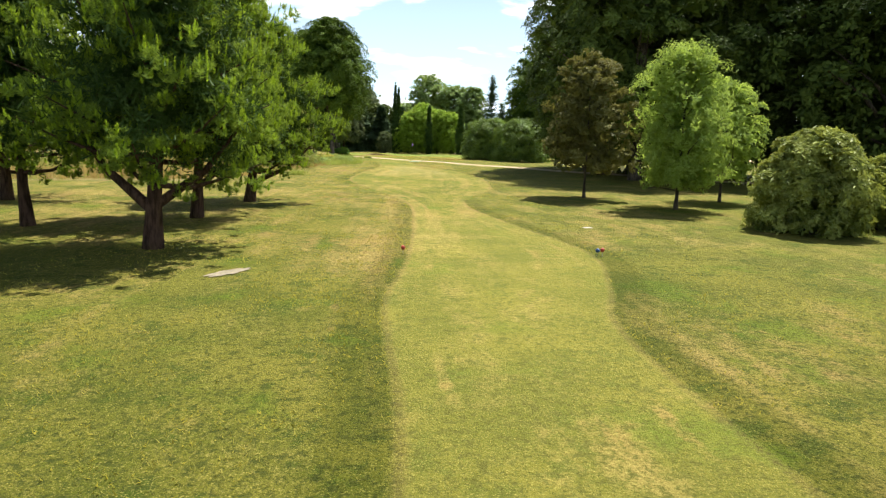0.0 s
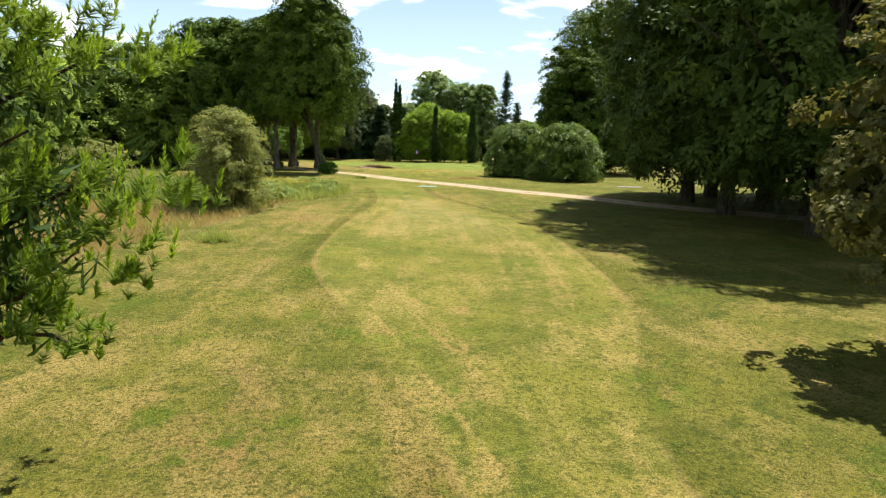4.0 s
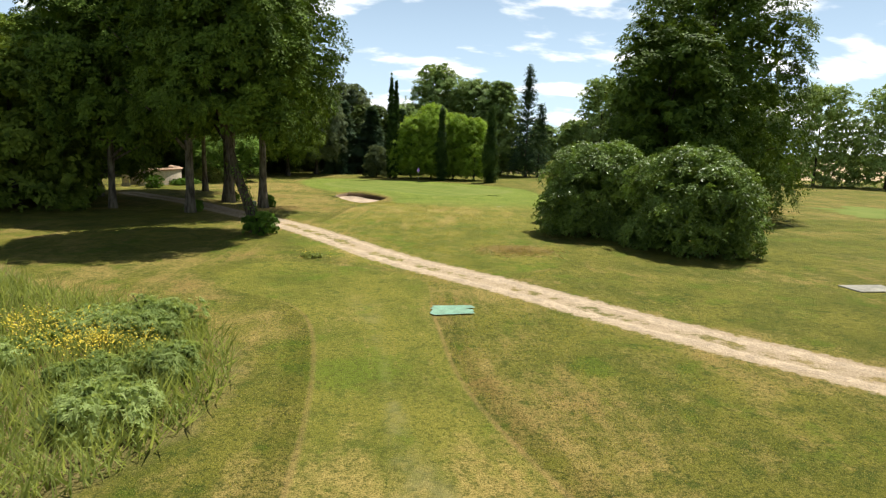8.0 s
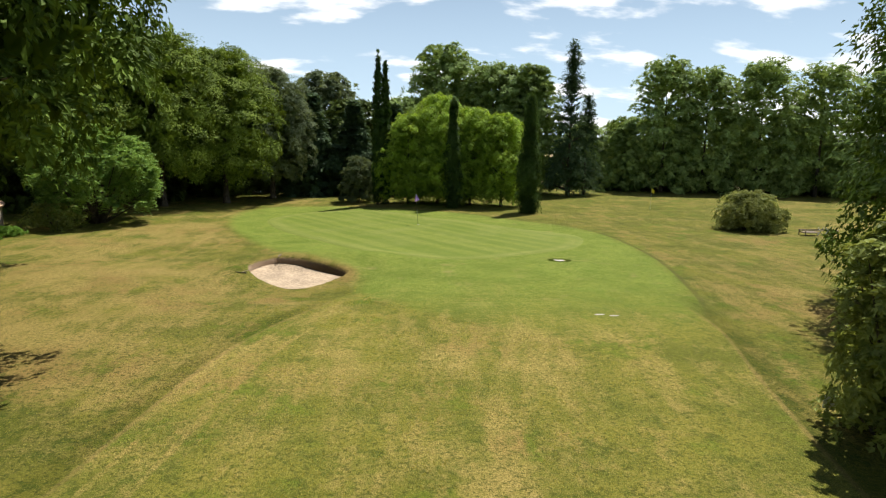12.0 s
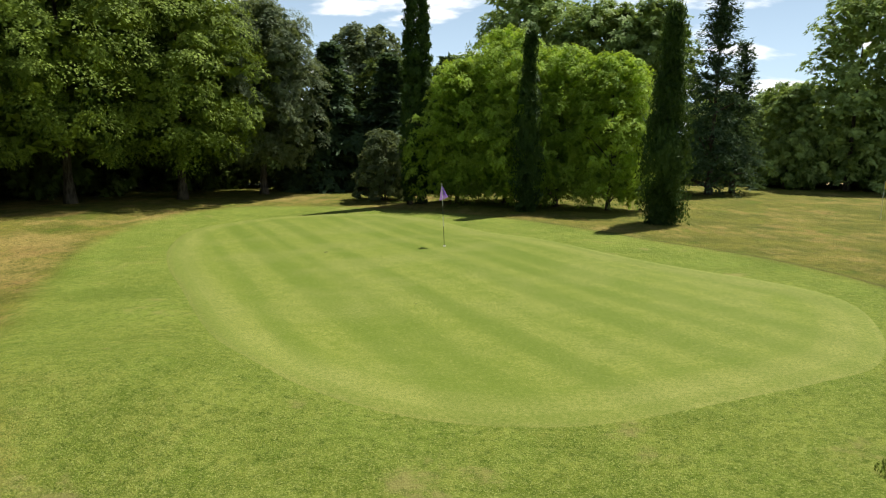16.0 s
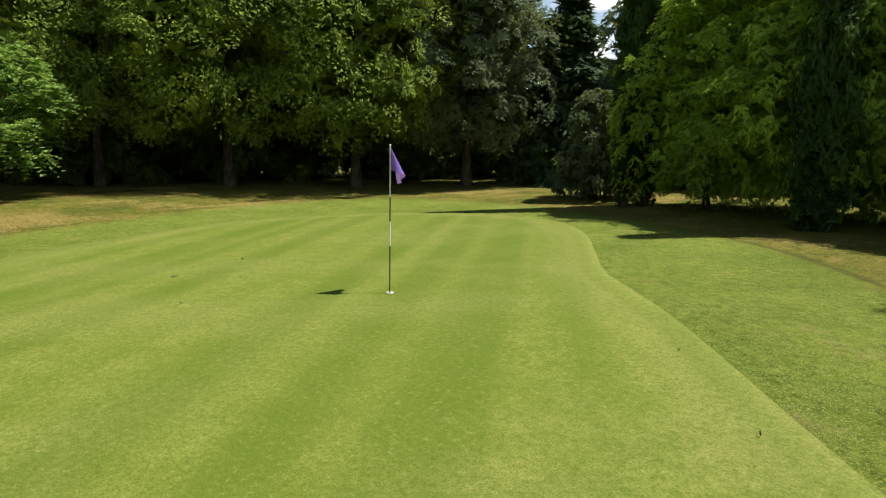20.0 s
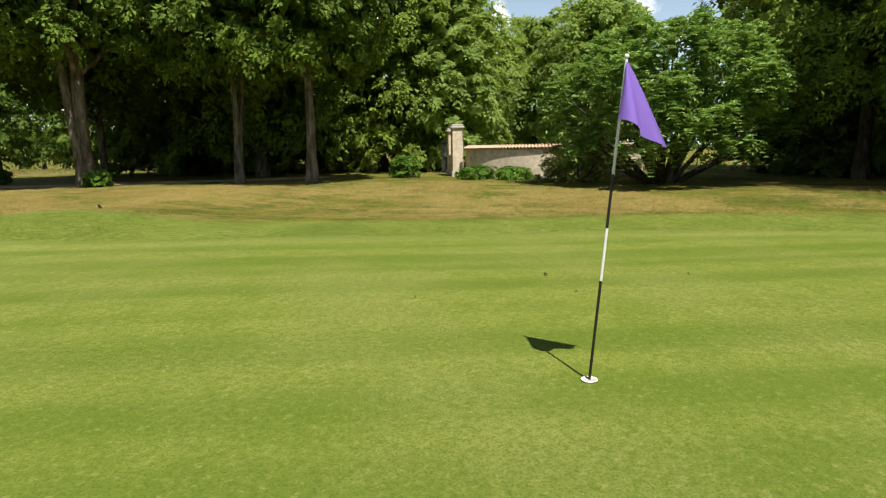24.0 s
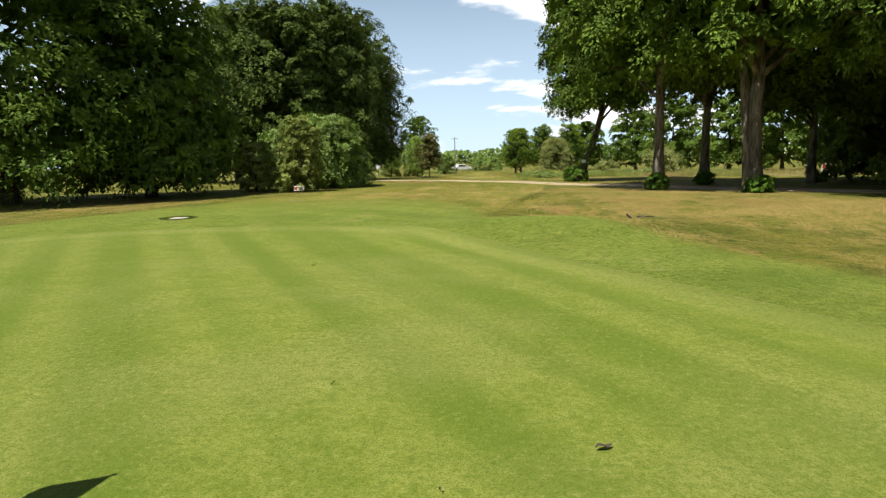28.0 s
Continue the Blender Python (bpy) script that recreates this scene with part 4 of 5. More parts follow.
pine(-11.5, 18.0, 8.0, 2.8, 1.0, 0.15, 15, (0, 0), "pine at the back of the row", dense=14)
tree("maple_tree", 8.6, 24.4, 6.0, 1.6, 0.9, 0.06, "maple_leaf", "bark", "young maple with bronze-tinged leaves on the lawn", 170, 50, 0.115, "egg", 1, 21, aspect=0.85, droop=-0.5, rough=2.2)
tree("ash_tree", 10.9, 20.3, 5.7, 1.6, 0.65, 0.07, "ash_leaf", "bark", "young round-headed tree with pale green leaves", 460, 46, 0.12, "egg", 1, 22, aspect=0.34, droop=-1.1, rough=2.4)
tree("ash_tree", 14.2, 23.6, 5.0, 1.6, 1.0, 0.06, "ash_leaf", "bark", "slim young tree with pale green leaves behind another", 240, 36, 0.13, "egg", 1, 23, aspect=0.4)
shrub("photinia_bush", 12.35, 14.8, 2.85, 1.32, "photinia_leaf", "round clipped photinia bush with glossy leaves", 560, 46, 0.12, 31, rough=1.5)
shrub("photinia_bush", 16.0, 15.8, 2.3, 1.6, "photinia_leaf", "smaller photinia bush beside the round one", 240, 36, 0.13, 32)

# big dark trees on the fairway's far side
for k, (x, y, h, R) in enumerate([(15.7, 49.0, 18, 4.8), (15.2, 43.6, 18.5, 5.9), (18.0, 45.4, 18, 6.5), (15.4, 37.2, 16.5, 5.4), (20.8, 42.0, 18, 6.4), (18.8, 52.5, 17, 5.0), (25.5, 37.5, 17, 6.5),
                                  (29.5, 32.0, 16, 6.2), (27, 46, 18, 7), (35, 38, 17, 7), (34, 26, 16, 6.5), (22.5, 52, 17, 6)]):
    tree("oak_tree", x, y, h, R, 1.5, 0.33, "oak_leaf", "bark", "tall dense tree with dark leaves in a row", 420, 100 if k < 4 else 64, 0.19 if k < 4 else 0.28, "egg", 1, 41 + k, simple=True, group="dark trees by the fairway", turn=37 * k, count=22)

# ---- shrubs and trees round the approach ----
shrub("laurel_bush", 9.9, 70.6, 4.75, 2.9, "laurel_leaf", "large dense laurel bush with glossy leaves", 520, 60, 0.16, 51)
shrub("laurel_bush", 12.9, 66.4, 4.6, 2.9, "laurel_leaf", "large rounded laurel bush beside its twin", 520, 60, 0.16, 52)
shrub("photinia_bush", 9.6, 76.3, 4.3, 1.25, "photinia_leaf", "tall photinia bush with reddish tips by the laurel", 300, 40, 0.14, 53)
shrub("photinia_bush", 12.6, 75.2, 2.9, 1.3, "photinia_leaf", "small photinia bush in the laurel's shade", 170, 36, 0.14, 54)
tree("hornbeam_tree", 21.3, 84, 18.5, 6.4, 0.5, 0.4, "hornbeam_leaf", "bark", "broad spreading tree with layered green limbs", 760, 84, 0.21, "bush", 1, 55, simple=True, count=24)
tree("hornbeam_tree", 16.8, 79.5, 13, 4.2, 0.4, 0.25, "hornbeam_leaf", "bark", "tree with feathery green limbs behind the laurel", 420, 60, 0.24, "bush", 1, 56, simple=True)
shrub("olive_bush", -7.5, 42.0, 4.2, 1.75, "olive_leaf", "grey-green bush at the meadow's edge", 420, 46, 0.13, 57, aspect=0.28, rough=2.3)
lime = tree("lime_tree", -7.1, 68.4, 14.8, 3.6, 4.5, 0.25, "lime_leaf", "bark", "leaning lime tree with ivy round its foot", 560, 96, 0.19, "egg", 1, 61, off=(-1.5, 0.3), knee=3.9, count=18, group="lime trees")
rng = np.random.default_rng(60)
n = 420
hz, ha = rng.uniform(0.3, 3.2, n) ** 1.0, rng.normal(0.6, 1.3, n)
ivy_at = np.stack([-1.5 * hz / 3.9 + np.cos(ha) * 0.3, 0.3 * hz / 3.9 + np.sin(ha) * 0.3, hz], -1) + rng.normal(0, 0.06, (n, 3))
part("ivy", leaves("ivy", ivy_at, np.stack([np.cos(ha), np.sin(ha), np.full(n, 0.6)], -1) + rng.normal(0, 0.3, (n, 3)), unit(rng, n), rng.uniform(0.07, 0.14, n), rng.uniform(0.06, 0.11, n), M["ivy_leaf"]), lime, "ivy climbing the trunk")
shrub("ivy_clump", -6.95, 68.2, 1.0, 0.85, "ivy_leaf", "ivy and suckers at the foot of the lime", 90, 26, 0.15, 62)
for k, (x, y, h, R, r, z0, lab, fk) in enumerate([(-9.65, 79.9, 16, 4.9, 0.27, 5.2, "tall lime tree with a straight trunk", ()), (-13.0, 76.0, 14, 4.2, 0.26, 4.6, "lime tree with a dark leaning trunk", ()),
        (-12.8, 83.2, 16, 4.6, 0.36, 5.2, "lime tree with a pale forked trunk", ((1.1, -0.7, 0.26),)), (-18.0, 77.2, 14, 4, 0.2, 3.6, "slim lime tree in the group", ((0.2, 0.3, 0.15),)),
        (-17.1, 88.0, 15, 4.0, 0.18, 4.6, "slim tree with twin stems by the wall", ((-0.9, 0.4, 0.11),)), (-17.4, 92.0, 15, 4.0, 0.22, 4.6, "tree with a pale upright trunk by the wall", ()), (-22.5, 84.5, 15, 5, 0.3, 1.5, "leafy tree behind the group", ())]):
    tree("lime_tree", x, y, h, R, z0, r, "lime_leaf", "pale_bark", lab, 420, 84, 0.2, "egg", 1, 63 + k, group="lime trees", count=16, forks=fk, simple=x < -15)
for k, (x, y, h, R, z0, leaf) in enumerate([(-37, 78, 11.5, 5.5, 0.8, "ash_leaf"), (-36, 90, 14, 5, 0.8, "ash_leaf"), (-46, 84, 13, 7, 0.8, "hornbeam_leaf"), (-32, 69, 9, 4.5, 0.8, "ash_leaf"),
        (-45, 70, 11, 6, 0.8, "ash_leaf"), (-43, 99, 12.5, 5, 1.5, "ash_leaf"), (-47, 93, 12, 5, 1.2, "ash_leaf"), (-30, 88, 13, 5, 0.3, "wood_leaf"), (-27, 83, 11, 4.5, 0.3, "wood_leaf"), (-23, 76, 9.5, 4, 0.3, "wood_leaf"),
        (-28.5, 76, 9.5, 5, 0.3, "wood_leaf"), (-31, 92, 13, 3.6, 0.6, "ash_leaf"), (-34, 112, 14, 5, 0.4, "wood_leaf")]):
    tree("wood_tree", x, y, h, R, z0, 0.28, leaf, "bark", "leafy tree in the wood beyond the lawn", 300, 60, 0.27, "bush" if z0 < 0.5 else "egg", 1, 81 + k, simple=True, group="wood trees", count=8, split=False)

# ---- behind the green ----
sumac(-19.9, 106.5, 5.9, 3.75, 91, "spreading sumac with bright green feathery leaves")
for k, (x, y, h, R) in enumerate([(-0.2, 124.4, 8.4, 2.6), (2.6, 125.4, 10.2, 3.4), (5.6, 123.6, 9.0, 2.9), (8.3, 122.0, 8.4, 2.5), (3.6, 122.6, 8.2, 2.3)]):
    tree("willow_tree", x, y, h, R, 0.45, 0.11, "willow_leaf", "bark", "bright yellow-green leafy tree behind the green", 430, 76, 0.15, "egg", 1, 94 + k, group="bright trees", count=12, aspect=0.4, droop=0.9, simple=True, rough=2.0, forks=((0.5, 0.1, 0.08), (-0.4, 0.2, 0.07)))
for k, (x, y, h, R, n, sh, lab) in enumerate([(-3.0, 123.9, 13.4, 0.52, 420, "column", "tall slender dark cypress"), (-2.35, 124.3, 12.8, 0.48, 380, "column", "slender cypress beside a taller one"),
                                              (3.8, 120.6, 9.4, 0.85, 380, "flame", "dark feathery cypress before bright trees"), (9.65, 115.6, 9.0, 1.1, 460, "flame", "shaggy cypress with spreading tips")]):
    tree("cypress_tree", x, y, h, R, 0.1, 0.12, "cypress_leaf", "bark", lab, n, 44, 0.2, sh, 1, 101 + k, group="cypresses", count=6, split=False, aspect=0.28, simple=True)
shrub("silver_bush", -5.0, 126.0, 4.4, 1.7, "grey_leaf", "silvery shrub beside the cypress", 220, 34, 0.2, 111)
shrub("round_bush", 23.2, 106.8, 2.6, 2.0, "olive_leaf", "loose round bush standing on the lawn", 300, 34, 0.15, 112)
for k, (x, y, h, R, leaf, z0) in enumerate([
        (-24.4, 113.5, 14, 5.0, "wood_leaf", 2.3), (-20.2, 117.8, 14, 5.6, "wood_leaf", 2.3), (-16.6, 122.6, 13.5, 5.2, "wood_leaf", 2.3), (-13.6, 127.6, 12.5, 3.8, "grey_leaf", 2.0), (-10.5, 132.5, 10.5, 3.6, "conifer_leaf", 0.3),
        (-6.3, 134, 9.8, 3.4, "conifer_leaf", 0.3), (-2, 134, 9.5, 3.2, "conifer_leaf", 0.3), (-30, 116, 13, 5.2, "oak_leaf", 0.2), (-26.5, 122, 13, 5.2, "oak_leaf", 0.2), (-23, 128.5, 14, 5.2, "oak_leaf", 0.2),
        (-19, 135, 12, 5, "oak_leaf", 0.2), (-11.5, 148, 14.5, 5, "grey_leaf", 0.2), (-7, 141, 10.5, 4.6, "oak_leaf", 0.2), (-1, 142, 11, 4.4, "far_leaf", 0.2),
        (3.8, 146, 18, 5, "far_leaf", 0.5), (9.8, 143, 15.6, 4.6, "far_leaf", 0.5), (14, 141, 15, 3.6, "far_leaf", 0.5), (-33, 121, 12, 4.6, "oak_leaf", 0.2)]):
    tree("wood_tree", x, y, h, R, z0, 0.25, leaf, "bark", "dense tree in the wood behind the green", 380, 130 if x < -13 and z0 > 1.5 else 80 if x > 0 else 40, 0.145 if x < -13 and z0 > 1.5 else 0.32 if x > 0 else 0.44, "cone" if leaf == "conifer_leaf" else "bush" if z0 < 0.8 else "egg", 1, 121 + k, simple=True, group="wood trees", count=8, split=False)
tree("conifer_tree", 17.9, 136.5, 17, 3.2, 0.8, 0.22, "conifer_leaf", "bark", "tall loose conifer with drooping limbs", 420, 24, 0.36, "cone", 1, 141, count=24, aspect=0.3)
tree("conifer_tree", 20.5, 139, 11.5, 2.8, 0.8, 0.2, "conifer_leaf", "bark", "smaller conifer beside the tall one", 260, 24, 0.36, "cone", 1, 142, count=16, aspect=0.3)
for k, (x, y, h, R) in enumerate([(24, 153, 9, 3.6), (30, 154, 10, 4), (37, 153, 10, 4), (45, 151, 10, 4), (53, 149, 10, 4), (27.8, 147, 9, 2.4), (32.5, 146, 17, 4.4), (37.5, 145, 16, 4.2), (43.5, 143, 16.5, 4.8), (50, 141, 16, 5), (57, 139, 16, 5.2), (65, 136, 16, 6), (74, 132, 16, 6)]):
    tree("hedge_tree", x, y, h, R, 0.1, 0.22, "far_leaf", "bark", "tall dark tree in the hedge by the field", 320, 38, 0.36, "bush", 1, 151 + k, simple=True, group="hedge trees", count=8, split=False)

# ---- behind the tee, seen on the way back ----
tree("wood_tree", 15.0, -9.0, 10.8, 3.6, 1.0, 0.2, "hornbeam_leaf", "bark", "green tree beyond the tee", 220, 26, 0.36, "egg", 1, 171, count=8, split=False)
shrub("round_bush", 8.4, 2.7, 3.5, 1.7, "laurel_leaf", "ball-shaped bush beyond the tee", 160, 30, 0.2, 172)
shrub("round_bush", 2.0, -22.0, 3.0, 3.4, "laurel_leaf", "low bush beyond the tee", 120, 30, 0.3, 173)
for k, (x, y, h, R) in enumerate([(-33, 38, 10, 4.5), (-31, 27, 10, 4.5), (-27, 15, 11, 4.5), (-37, 49, 11, 5), (-43, 59, 12, 5), (-24, 3, 10, 4.5), (-17, -10, 9, 4), (-42, 32, 12, 5.5)]):
    tree("field_tree", x, y, h, R, 0.6, 0.22, "hornbeam_leaf", "bark", "leafy tree along the meadow's far side", 170, 44, 0.36, "egg", 1, 181 + k, simple=True, group="meadow trees", count=6, split=False)
for k, (x, y) in enumerate([(-27.5, 110.5), (-26.5, 116), (-24, 121), (-21, 126.5), (-17.5, 131.5), (-13, 135), (-8.5, 137), (-4, 137.5), (1, 138.5), (6, 139), (11, 139.5), (30, 147.5), (35, 147), (41, 146), (47.5, 144), (54, 142), (61, 140)]):
    shrub("undergrowth", x - 0.6, y + 3.2, 4.2 + (k % 3) * 0.5, 3.2, "oak_leaf", "dark undergrowth at the wood's edge", 130, 30, 0.4, 601 + k, group="undergrowth", simple=True)


# ---- far woods, meadow ----
def far_woods():
    """Distant woods and hedges that close the view all round."""
    rng = np.random.default_rng(201)
    P, S = [], []
    for deg in np.arange(0, 360, 0.5):
        a = radians(deg)
        if 8 < deg < 44:
            dist, top = 900.0, 11.0
        elif 150 < deg < 205:
            dist, top = 300.0, 7.5
        else:
            dist, top = 210.0, 12.0
        step = dist * radians(0.5)
        top *= 0.8 + 0.35 * (0.5 + 0.5 * math.sin(deg * 0.9) * math.sin(deg * 0.37 + 1))
        n = 46
        r = dist + rng.normal(0, 3, n)
        b = a + rng.uniform(-0.5, 0.5, n) * step / dist
        z = top * rng.random(n) ** 0.8
        P.append(np.stack([np.sin(b) * r, 60 + np.cos(b) * r, z - 0.4], -1))
        S.append(np.full(n, 1.1 + step * 0.55))
    P, S = np.concatenate(P), np.concatenate(S)
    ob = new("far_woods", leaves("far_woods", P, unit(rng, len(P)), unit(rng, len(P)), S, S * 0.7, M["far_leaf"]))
    tagged(ob, "distant woods and hedges along the horizon", "woods", kind="stuff")


def scatter(rng, outline, n, test=None):
    lo, hi = outline.min(0), outline.max(0)
    p = rng.uniform(lo, hi, (n, 2))
    keep = inside_by(outline, p[:, 0], p[:, 1]) > 0.05
    return p[keep]


def blades(name, p, height, width, material, rng, lean=0.45):
    z = terrain(p[:, 0], p[:, 1])
    n = len(p)
    way = np.stack([rng.normal(0, lean, n), rng.normal(0, lean, n), np.ones(n)], -1)
    way /= np.linalg.norm(way, axis=1)[:, None]
    pos = np.stack([p[:, 0], p[:, 1], z], -1) + way * (height * 0.46)[:, None]
    return mesh_leaves(name, pos, way, height, width, material, rng)


def mesh_leaves(name, pos, way, height, width, material, rng):
    nrm = np.cross(way, unit(rng, len(pos)))
    return leaves(name, pos, nrm, way, height, width, material, simple=True)


M["straw"] = leaf_material("straw", (0.20, 0.15, 0.06), (0.46, 0.36, 0.17), 0.35, 0.7)
M["weed"] = leaf_material("weed", (0.1, 0.15, 0.03), (0.34, 0.39, 0.12), 0.4, 0.6)
M["weed_leaf"] = leaf_material("weed_leaf", (0.11, 0.17, 0.04), (0.38, 0.46, 0.17), 0.35, 0.6)
M["yellow_flower"] = plain_material("yellow_flower", (0.62, 0.48, 0.03), 0.7)
M["turf"] = leaf_material("turf", (0.16, 0.17, 0.02), (0.38, 0.34, 0.09), 0.55, 0.7)


def meadow():
    rng = np.random.default_rng(211)
    near = loop([(-22, 27), (-12, 28), (-8.2, 31), (-7.2, 34.5), (-6.2, 39.5), (-5.6, 43.5), (-3.3, 48.0), (-3.4, 51.4), (-5.2, 54.0), (-10, 56.5), (-22, 62)])
    p = np.concatenate([scatter(rng, near, 110000), scatter(rng, MEADOW, 25000)])
    f = np.array([noise.noise((a * 0.23, b * 0.23, 1.7)) for a, b in p]) + np.array([noise.noise((a * 0.9, b * 0.9, 4.2)) for a, b in p]) * 0.4
    f += 0.9 * smooth(43, 48, p[:, 1]) * smooth(-14, -8, p[:, 0]) - 0.3 * smooth(42, 34, p[:, 1])
    f += rng.normal(0, 0.22, len(f))
    weeds = f > 0.16
    q = p[~weeds]
    ob = new("dry_grass", blades("dry_grass", q, rng.uniform(0.14, 0.42, len(q)), np.full(len(q), 0.022), M["straw"], rng))
    tagged(ob, "tall straw-coloured grass of the unmown meadow", "grass", kind="stuff")
    q = p[weeds]
    h = rng.uniform(0.15, 0.42, len(q)) * (1 + 0.9 * np.clip(f[weeds], 0, 0.8))
    ob = new("meadow_weeds", blades("meadow_weeds", q, h, rng.uniform(0.012, 0.04, len(q)), M["weed"], rng, 0.6))
    tagged(ob, "green weeds and tall grass in the meadow", "weeds", kind="stuff")
    c = np.concatenate([rng.normal((-8.0, 52.4), (0.55, 0.5), (110, 2)), rng.normal((-6.2, 51.3), (0.7, 0.4), (190, 2)), rng.normal((-8.4, 46.4), (0.8, 0.8), (40, 2)), rng.normal((-3.65, 62.4), (0.25, 0.2), (14, 2))])
    k = np.repeat(np.arange(len(c)), 5)
    pos = np.stack([c[k, 0], c[k, 1], terrain(c[k, 0], c[k, 1]) + np.where(c[k, 1] > 60, 0.16, 0.5)], -1) + rng.normal(0, 0.09, (len(k), 3))
    ob = new("yellow_flowers", leaves("yellow_flowers", pos, np.array([0, 0, 1.0]) + rng.normal(0, 0.5, (len(k), 3)), unit(rng, len(k)), np.full(len(k), 0.045), np.full(len(k), 0.035), M["yellow_flower"]))
    tagged(ob, "patch of small yellow wild flowers", "flowers", kind="stuff")


def turf():
    """Short grass blades along the way, thicker in the uncut rough."""
    rng = np.random.default_rng(221)
    p = np.stack([rng.uniform(-8.5, 11, 300000), rng.uniform(-1, 96, 300000)], -1)
    thin = np.exp(-((p[:, 0] - 0.8) / 5.0) ** 2)
    out = (inside_by(MOWN, p[:, 0], p[:, 1]) < -0.05) & (inside_by(GREEN, p[:, 0], p[:, 1]) < -0.1) & (inside_by(BUNKER, p[:, 0], p[:, 1]) < -0.05) & (inside_by(FRINGE, p[:, 0], p[:, 1]) < 0)
    d = np.min([np.hypot(p[:, 0] - a, p[:, 1] - b) for a, b in TRACK[::2]], axis=0)
    f = np.array([noise.noise((a * 0.7, b * 0.7, 9.1)) + 0.6 * noise.noise((a * 2.6, b * 2.6, 3.1)) for a, b in p])
    p = p[(rng.random(len(p)) < thin) & out & (d > 1.1) & (f > -0.02)]
    n = len(p)
    ob = new("rough_grass", blades("rough_grass", p, rng.uniform(0.02, 0.05, n), rng.uniform(0.008, 0.016, n), M["turf"], rng, 0.9))
    tagged(ob, "short uneven grass of the rough", "grass", kind="stuff")


far_woods()
meadow()
turf()
def clippings():
    """A low heap of dry cuttings left on the lawn."""
    rng = np.random.default_rng(241)
    n = 2600
    p = rng.normal(0, 1, (n, 2)) * np.array([0.85, 0.62])
    q = np.exp(-(p[:, 0] ** 2 / 1.6 + p[:, 1] ** 2 / 0.9))
    x, y = 4.6 + p[:, 0], 64.8 + p[:, 1]
    way = np.stack([rng.normal(0, 1, n), rng.normal(0, 1, n), rng.uniform(0, 0.5, n)], -1)
    way /= np.linalg.norm(way, axis=1)[:, None]
    pos = np.stack([x, y, terrain(x, y) + 0.02 + 0.13 * q * rng.uniform(0.5, 1.0, n)], -1)
    ob = new("clippings", mesh_leaves("clippings", pos, way, rng.uniform(0.08, 0.24, n), rng.uniform(0.012, 0.03, n), M["straw"], rng))
    tagged(ob, "heap of dry brown cuttings on the lawn", "clippings", kind="stuff")


clippings()
shrub("weed_clump", -3.65, 62.4, 0.1, 0.4, "weed", "weeds with small yellow flowers in the lawn", 50, 16, 0.06, 689, simple=True)
rng = np.random.default_rng(231)
for k in range(22):
    x, y = [(-4.6, 48.6), (-5.6, 50.2), (-6.8, 48.0), (-7.8, 49.6), (-4.4, 50.6), (-6.2, 46.2), (-9.2, 47.8), (-9.5, 50.8), (-7.2, 53.2), (-11, 49), (-6.6, 44.4), (-8.6, 45.2), (-10.6, 53.6), (-5.9, 52.6),
            (-13, 51), (-12, 46), (-9.6, 42.6), (-14.5, 48), (-8.0, 51.0), (-10.5, 44.5), (-6.0, 54.0), (-15, 53)][k]
    shrub("weed_clump", x, y, rng.uniform(0.35, 0.62), rng.uniform(0.5, 0.95), "weed_leaf", "leafy weeds in the unmown meadow", 90, 40, 0.12, 651 + k, group="meadow weeds", simple=True, aspect=0.24, rough=2.6)


# ---- things on the course ----
def rounded_box(bm, sx, sy, sz, at=(0, 0, 0), bevel=0.01, turn=0.0):
    before = set(bm.verts)
    made = bmesh.ops.create_cube(bm, size=1.0)
    bmesh.ops.scale(bm, vec=(sx, sy, sz), verts=made["verts"])
    if bevel:
        bmesh.ops.bevel(bm, geom=list({e for v in made["verts"] for e in v.link_edges}), offset=bevel, segments=2, affect="EDGES", profile=0.5)
    vs = [v for v in bm.verts if v not in before]
    bmesh.ops.rotate(bm, verts=vs, matrix=Matrix.Rotation(turn, 3, "Z"))
    bmesh.ops.translate(bm, verts=vs, vec=at)


def boxes(name, specs, material):
    bm = bmesh.new()
    for sx, sy, sz, at, *rest in specs:
        rounded_box(bm, sx, sy, sz, at, rest[0] if rest else 0.008)
    me = bpy.data.meshes.new(name)
    bm.to_mesh(me)
    bm.free()
    me.materials.append(material)
    return me


def lathe(name, profile, material, sides=20):
    """A turned shape from (radius, height) pairs."""
    return tubes(name, [([(0, 0, z) for _, z in profile], [max(r, 0.0005) for r, _ in profile])], material, sides)


def put(name, x, y, turn=0.0, lift=0.0, rx=0.0, ry=0.0):
    root = new(name)
    root.matrix_basis = pose(x, y, ground_z(x, y) + lift, rx, ry, turn)
    return root


M["ring_grass"] = leaf_material("ring_grass", (0.04, 0.065, 0.01), (0.12, 0.16, 0.03), 0.2, 0.7)
M["iron"] = plain_material("iron", (0.07, 0.07, 0.07), 0.5, 0.3)
M["black"] = plain_material("black", (0.015, 0.015, 0.015), 0.35)
M["white"] = plain_material("white", (0.74, 0.74, 0.72), 0.4, 0, 0.05)
M["red"] = plain_material("red", (0.42, 0.045, 0.03), 0.35)
M["blue"] = plain_material("blue", (0.02, 0.07, 0.22), 0.3)
M["steel"] = plain_material("steel", (0.5, 0.5, 0.5), 0.35, 0.9)
M["mat_green"] = plain_material("mat_green", (0.17, 0.30, 0.2), 0.9, 0, 0.2, 40, 0.01)
M["concrete"] = plain_material("concrete", (0.42, 0.39, 0.33), 0.9, 0, 0.12, 25, 0.01)
M["old_slab"] = plain_material("old_slab", (0.25, 0.24, 0.19), 0.9, 0, 0.2, 12, 0.01)
